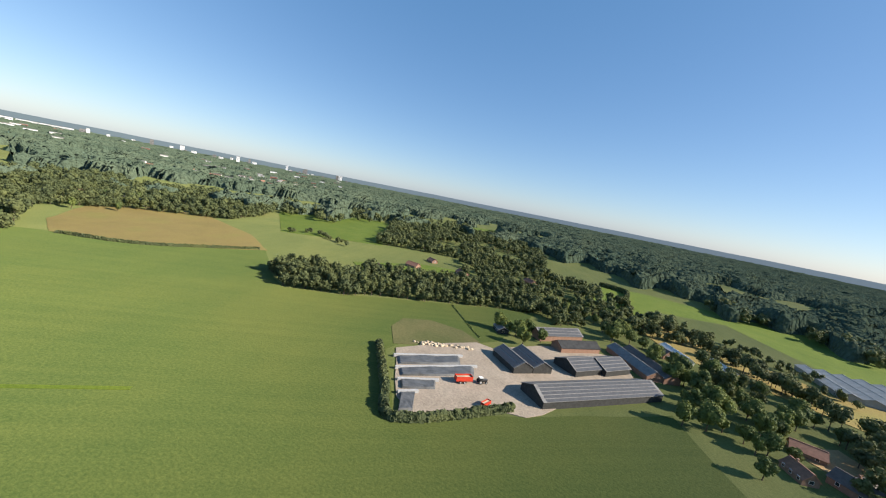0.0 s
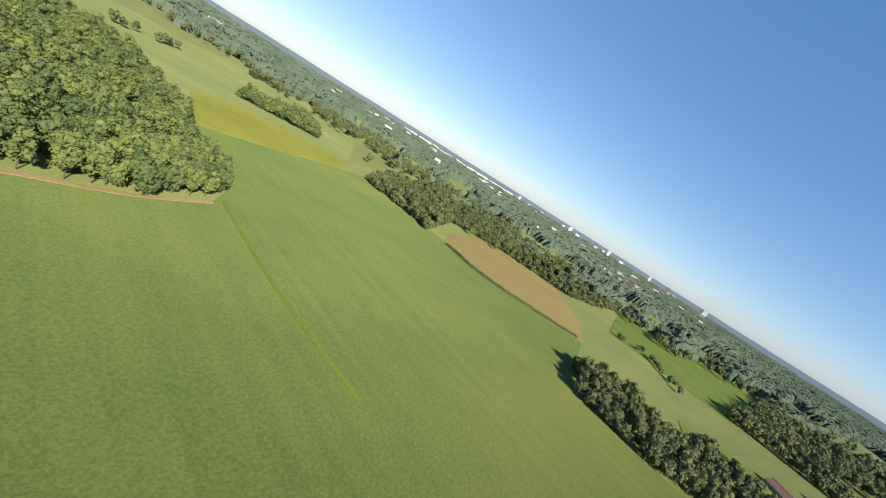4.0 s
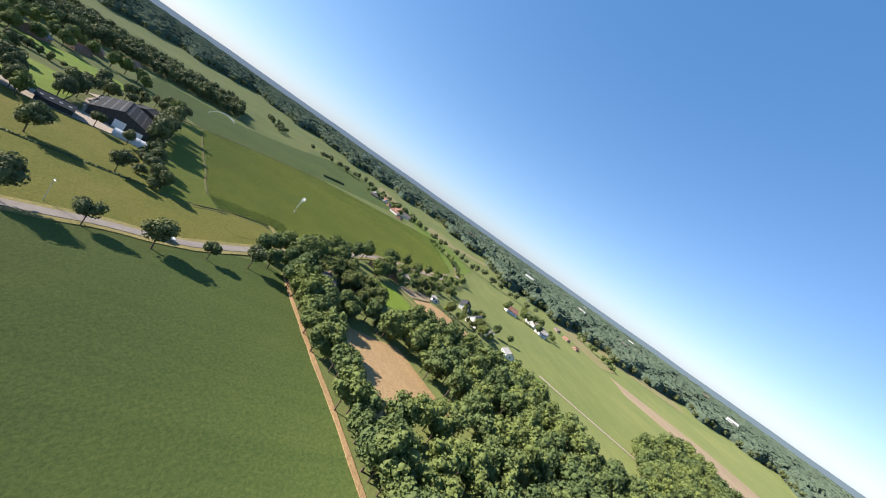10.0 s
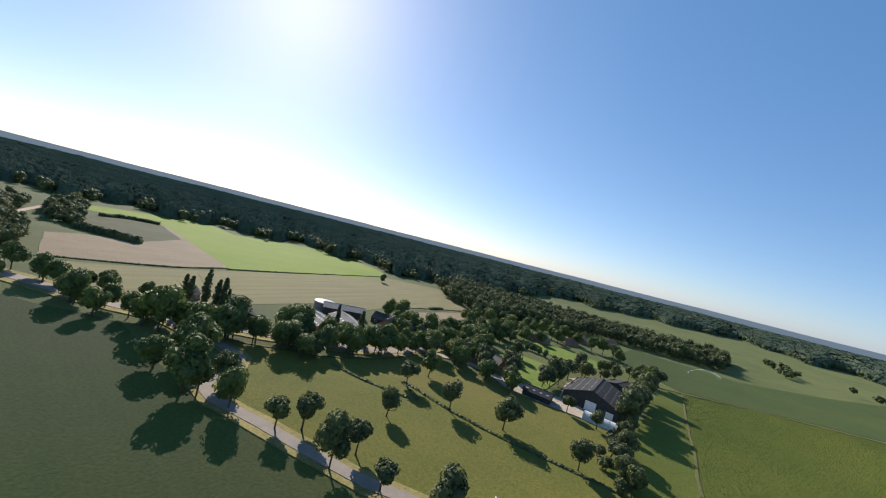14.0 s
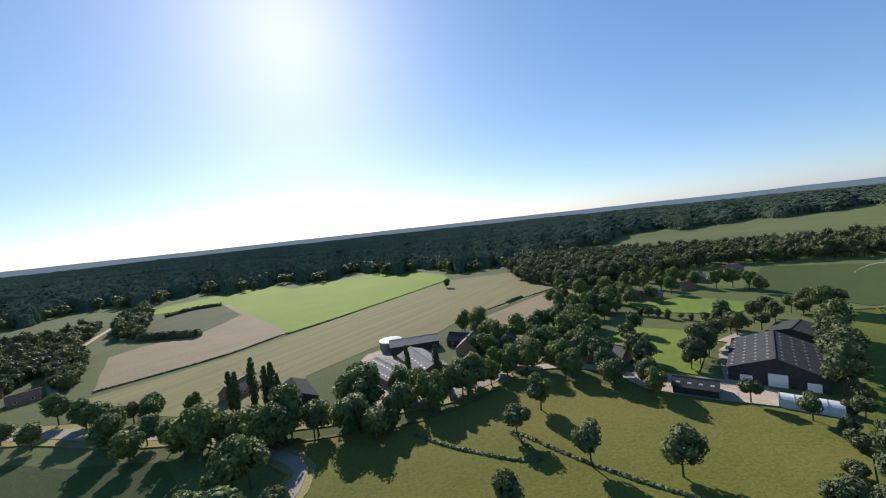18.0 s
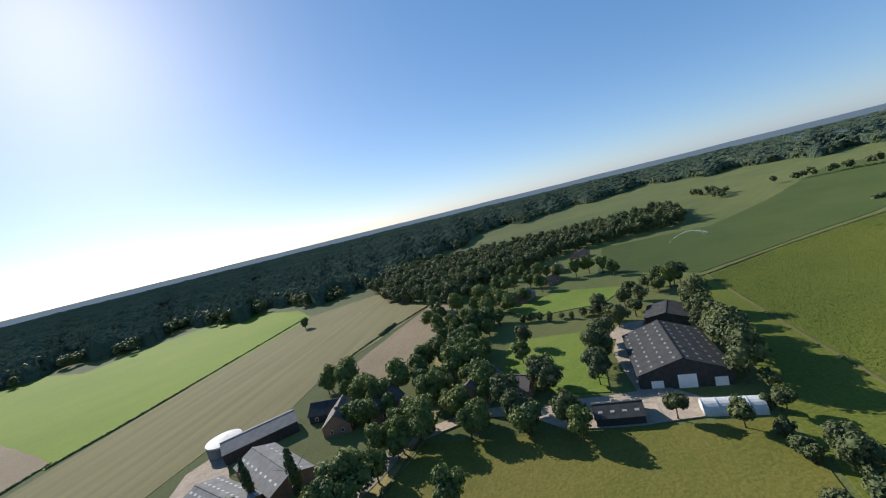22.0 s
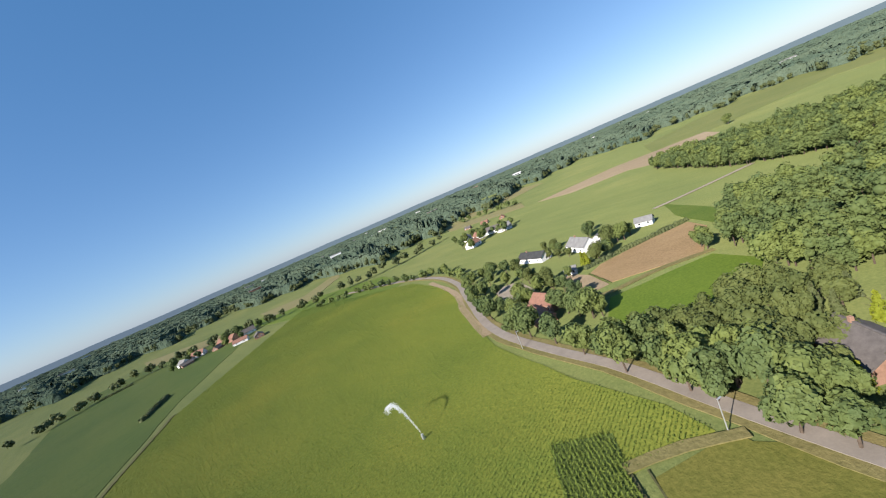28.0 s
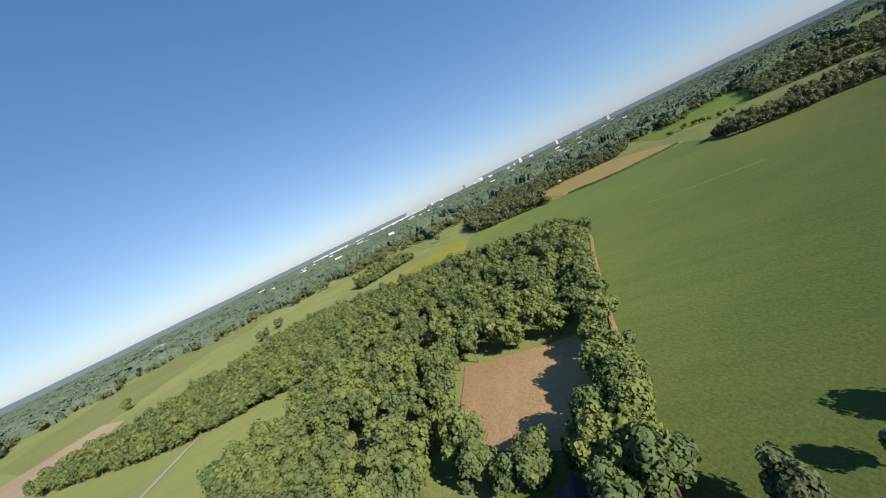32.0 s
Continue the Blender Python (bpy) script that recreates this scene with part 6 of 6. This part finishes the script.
ROWS = [(-365.3, 404.3), (-355, 398), (-359.5, 387.8), (-367, 366.8), (-378.7, 370.1)]
BIGCORN = [(-494.7, 438.4), (-499.4, 495.4), (-498.8, 586.4), (-478.8, 645.9), (-433.9, 776.5), (-338, 627), (-332, 570.2), (-336.1, 528.7), (-350.6, 456.5), (-347.1, 417.5), (-343.2, 395), (-342.8, 385.6), (-358.2, 388.8), (-360, 386.7), (-364.2, 372.5), (-379.2, 370.2), (-391.9, 377.6), (-410, 389.3), (-442.2, 408.2)]
maize(ROWS, 0.8, 0.28, 71, 0.8, 4, "maize standing in clear dark rows", 3, leaf=.34)
maize(BIGCORN, 0.85, 0.5, 32, 0.5, 3, "dense maize crop with faint rows", 4, lambda x, y: inside(x, y, ROWS), .27)


def sprinkler(x, y, turn, reach, high, label):
    root = new("irrigation_gun", None)
    root.matrix_basis = pose(x, y, 0.2, 0, 0, turn)
    tagged(root, label, "sprinkler", "irrigation guns")
    part("stand", box(-.3, .3, -.3, .3, 0, 1.4, .05), M_STEEL, root)
    rng = np.random.default_rng(int(reach))
    n = 1500
    u = rng.uniform(0, 1, n) ** 0.7
    c = np.stack([reach * u, rng.normal(size=n) * (.06 + .45 * u), 1.4 + high * 4 * u * (1 - u * .75) - np.abs(rng.normal(size=n)) * 1.1 * u * u], 1)
    e1, e2 = rng.normal(size=(2, n, 3))
    sz = rng.uniform(.04, .13, (n, 1))
    v = np.stack([c + e1 * sz, c + e2 * sz, c - (e1 + e2) * sz], 1).reshape(-1, 3)
    jet = from_arrays("water_jet", v, np.arange(3 * n).reshape(-1, 3), M_WATER, root)
    tagged(jet, "white arc of spray")


sprinkler(-385.4, 430.7, 120, 11, 6.0, "irrigation gun throwing a white water jet over maize")
sprinkler(-570.6, 493.6, 20, 24, 5.0, "irrigation gun throwing a white water jet over crops")


def car(x, y, turn, mat, label):
    root = new("car", None)
    root.matrix_basis = pose(x, y, 0.43, 0, 0, turn)
    tagged(root, label, "car", "cars")
    bm = box(-2.1, 2.1, -.85, .85, .35, .95, .15)
    part("body", bm, mat, root)
    bm = bmesh.new()
    low = [bm.verts.new(p) for p in ((-1.6, -.78, .95), (1.1, -.78, .95), (1.1, .78, .95), (-1.6, .78, .95))]
    top = [bm.verts.new(p) for p in ((-1.2, -.62, 1.45), (.4, -.62, 1.45), (.4, .62, 1.45), (-1.2, .62, 1.45))]
    bm.faces.new(top)
    for i in range(4):
        bm.faces.new((low[i], low[(i + 1) % 4], top[(i + 1) % 4], top[i]))
    part("cabin", bm, M_WINDOW, root)
    part("roof", box(-1.2, .4, -.62, .62, 1.45, 1.5, .03), mat, root)
    wheels(root, [(-1.3, -.8), (-1.3, .8), (1.3, -.8), (1.3, .8)], .33, .22)


car(-335, 327.8, 70.9, M_WHITE, "white car driving on the lane")
car(-435.3, 349.4, 24.8, M_WHITE, "white car parked beside the barn")
car(-462.3, 231, 19.8, M_WHITE, "white van parked in the farmyard")
car(-415.9, 200.5, 81.8, M_BLACK, "dark car parked on the drive")
for k, (x, y) in enumerate([(-342.3, 383.8), (-347.2, 304), (-346.4, 444.2), (-415.3, 207.6), (-420.3, 237.6)]):
    lp = new("street_lamp", None)
    lp.matrix_basis = pose(x, y, 0.2)
    tagged(lp, "thin grey street lamp beside the lane", "street lamp", "street lamps")
    bm = bmesh.new()
    bmesh.ops.create_cone(bm, cap_ends=True, segments=8, radius1=.12, radius2=.07, depth=6.2, matrix=Matrix.Translation((0, 0, 3)))
    part("pole", bm, M_STEEL, lp)
    part("head", box(-.1, .9, -.13, .13, 6.0, 6.15, .03), M_STEEL, lp)

# village houses and far buildings
VR = random.Random(9)
for k, (x, y, w, d) in enumerate([(-111, 8.5, 7.5, 10.7), (-143.5, -13.6, 6.5, 8.7), (-164.1, -27, 6.5, 9.8), (-106.6, -35.2, 7.4, 11.6), (-137.3, -67.9, 7.7, 12), (-93.5, -78.4, 6.5, 9.8), (-194.4, -89.9, 7.8, 11.1), (-238.5, -77.8, 7.8, 12.3), (-178.8, -123.6, 7.8, 11.2), (-283.2, -98.9, 6.9, 10.3),
                                  (148.5, 155.2, 6.9, 9.9), (165.2, 125.4, 7.7, 12.5), (130.3, 88.9, 6.6, 9.4), (193.3, 36.5, 6.9, 10.9), (151.8, 188.1, 7.1, 10.1), (219.3, 128.7, 7.7, 10.6), (114.1, 218.8, 7.3, 10.4), (162, 4.6, 7, 10), (-367.3, 43.8, 7.8, 11.1), (-357.6, 27.9, 6.7, 10.1), (-389.9, 37.9, 6.8, 9),
                                  (-493.4, 750.1, 8.2, 13.7), (-473.1, 731.6, 8.2, 12.4), (-549.8, 770.2, 6.9, 11), (-523.7, 784.5, 6.8, 10.9), (-199.5, 774.2, 6.3, 9.5), (-214, 796.7, 6.4, 8.5), (-185.7, 752, 6.3, 8.3), (-608.8, 446, 8.9, 15.2), (-587.3, 413.5, 8.8, 12.6), (-564.7, 394.6, 7.6, 11.4), (-546.9, 367.3, 8.8, 12.6), (-503.8, 8.1, 7.1, 11), (-444.1, 76.4, 6.8, 10.2), (-421.2, 85.5, 6.8, 10.3), (-447.4, 51.4, 6.6, 9.9)]):
    roof = (M_ROOFT, M_ROOFB, M_ROOFG, M_ROOFT)[VR.randrange(4)] if k != 21 else M_ROOFT
    wall = (M_BRICK, M_WHITE, M_WHITE)[VR.randrange(3)]
    if d < 13:
        wall = M_BRICK
    lab = {M_ROOFT: "distant house with orange-red tiled roof", M_ROOFB: "distant house with brown tiled roof", M_ROOFG: "distant house with pale grey roof"}[roof]
    house(x, y, VR.uniform(1.5, 167.7), w, d, w * .3, w * .62, wall, roof, lab, False, 2)

# hamlets beyond the maize and the heath
building("barn", ((-509.4, 786), (-502.9, 795)), 24, 3.4, 7.2, M_BRICK, M_ROOFT, "long farm barn with orange-red tiled roof", "barn")
for k, (x, y) in enumerate([(-554, 776.9), (-545.4, 795.3), (-493.1, 790.1), (-253.2, 708.2), (-247.1, 688), (-234.3, 681.1), (-230.3, 665.3), (-267.9, 658.2), (156.3, 108.4), (140.9, 96.1), (194.7, 211.7), (225.5, 197.5)]):
    house(x, y, 40 + 37 * k, 9, 13, 3.0, 6.6, M_WHITE, (M_ROOFG, M_ROOFT, M_ROOFB)[k % 3], "pale farmhouse among garden trees beyond the fields", False, 2)
stand("oak", [(-498.4, 792), (-518.4, 797), (-513.4, 773), (-543, 782.9), (-563, 787.9), (-558, 763.9), (-534.4, 801.3), (-554.4, 806.3), (-549.4, 782.3), (-482.1, 796.1), (-502.1, 801.1), (-497.1, 777.1), (-242.2, 714.2), (-262.2, 719.2), (-257.2, 695.2), (-236.1, 694), (-256.1, 699), (-251.1, 675), (-223.3, 687.1), (-243.3, 692.1), (-238.3, 668.1), (-219.3, 671.3), (-239.3, 676.3), (-234.3, 652.3), (-256.9, 664.2), (-276.9, 669.2), (-271.9, 645.2), (111, 145.4), (91, 150.4), (96, 126.4), (167.3, 114.4), (147.3, 119.4), (152.3, 95.4), (151.9, 102.1), (131.9, 107.1), (136.9, 83.1), (205.7, 217.7), (185.7, 222.7), (190.7, 198.7), (236.5, 203.5), (216.5, 208.5), (221.5, 184.5)], 1.15, "hamlet trees", "round dark tree beside a distant farmhouse", 3.0, 0.3)

FARV = random.Random(21)
for k in range(70):
    t = FARV.uniform(0, 1)
    x = 635 + 255 * t + FARV.uniform(-110, 110)
    y = -71 + -658 * t + FARV.uniform(-110, 110)
    w = FARV.uniform(9, 14)
    house(x, y, FARV.uniform(0, 180), w, w * FARV.uniform(1.1, 1.7), FARV.uniform(9, 11), FARV.uniform(13, 15.5), M_WHITE if k % 3 else M_BRICK, (M_ROOFT, M_ROOFG, M_ROOFB)[k % 3], "distant village house rising among trees", False, 2)

# skyline
CITY = random.Random(12)


def block(name, az, dist, w, d, h, mat, label, group):
    a = radians(az)
    x, y = -311 + dist * math.sin(a), 275 + dist * math.cos(a)
    root = new(name, None)
    root.matrix_basis = pose(x, y, 0, 0, 0, -az)
    tagged(root, label, "building", group)
    part("wall", box(-w / 2, w / 2, -d / 2, d / 2, -1, h), mat, root)
    part("roof", box(-w / 2 - 1, w / 2 + 1, -d / 2 - 1, d / 2 + 1, h, h + 1.5), M_ROOFG, root)
    rows = max(1, int(h / 9))
    for k in range(rows):
        z = h * (k + .35) / rows
        part("window_band", box(-w * .46, w * .46, -d / 2 - .4, -d / 2 + .2, z, z + h / rows * .25), M_WINDOW, root)


for k in range(16):
    block("warehouse", 82 + k * 1.15 + CITY.uniform(-.3, .3), CITY.uniform(3500, 4100), CITY.uniform(51.1, 124.2), 60, CITY.uniform(18, 26), M_FARW, "long white warehouse on the horizon", "warehouses")
for k in range(30):
    az = 99 + 32 * CITY.random()
    block("tower_block" if k % 3 == 0 else "office_block", az, CITY.uniform(3600, 4500), CITY.uniform(16, 40), 24, CITY.uniform(40, 62) if k % 3 == 0 else CITY.uniform(22, 34), M_FARW if k % 2 else M_ROOFG, "pale city block on the hazy horizon", "city blocks")
for k in range(90):
    az = CITY.choice((CITY.uniform(72, 130), CITY.uniform(72, 130), CITY.uniform(-46, 60)))
    block("house_row", az, CITY.uniform(1300, 3300), CITY.uniform(14, 40), 14, CITY.uniform(14, 19), (M_FARW, M_ROOFT, M_WHITE)[k % 3], "row of pale houses among distant trees", "house rows")
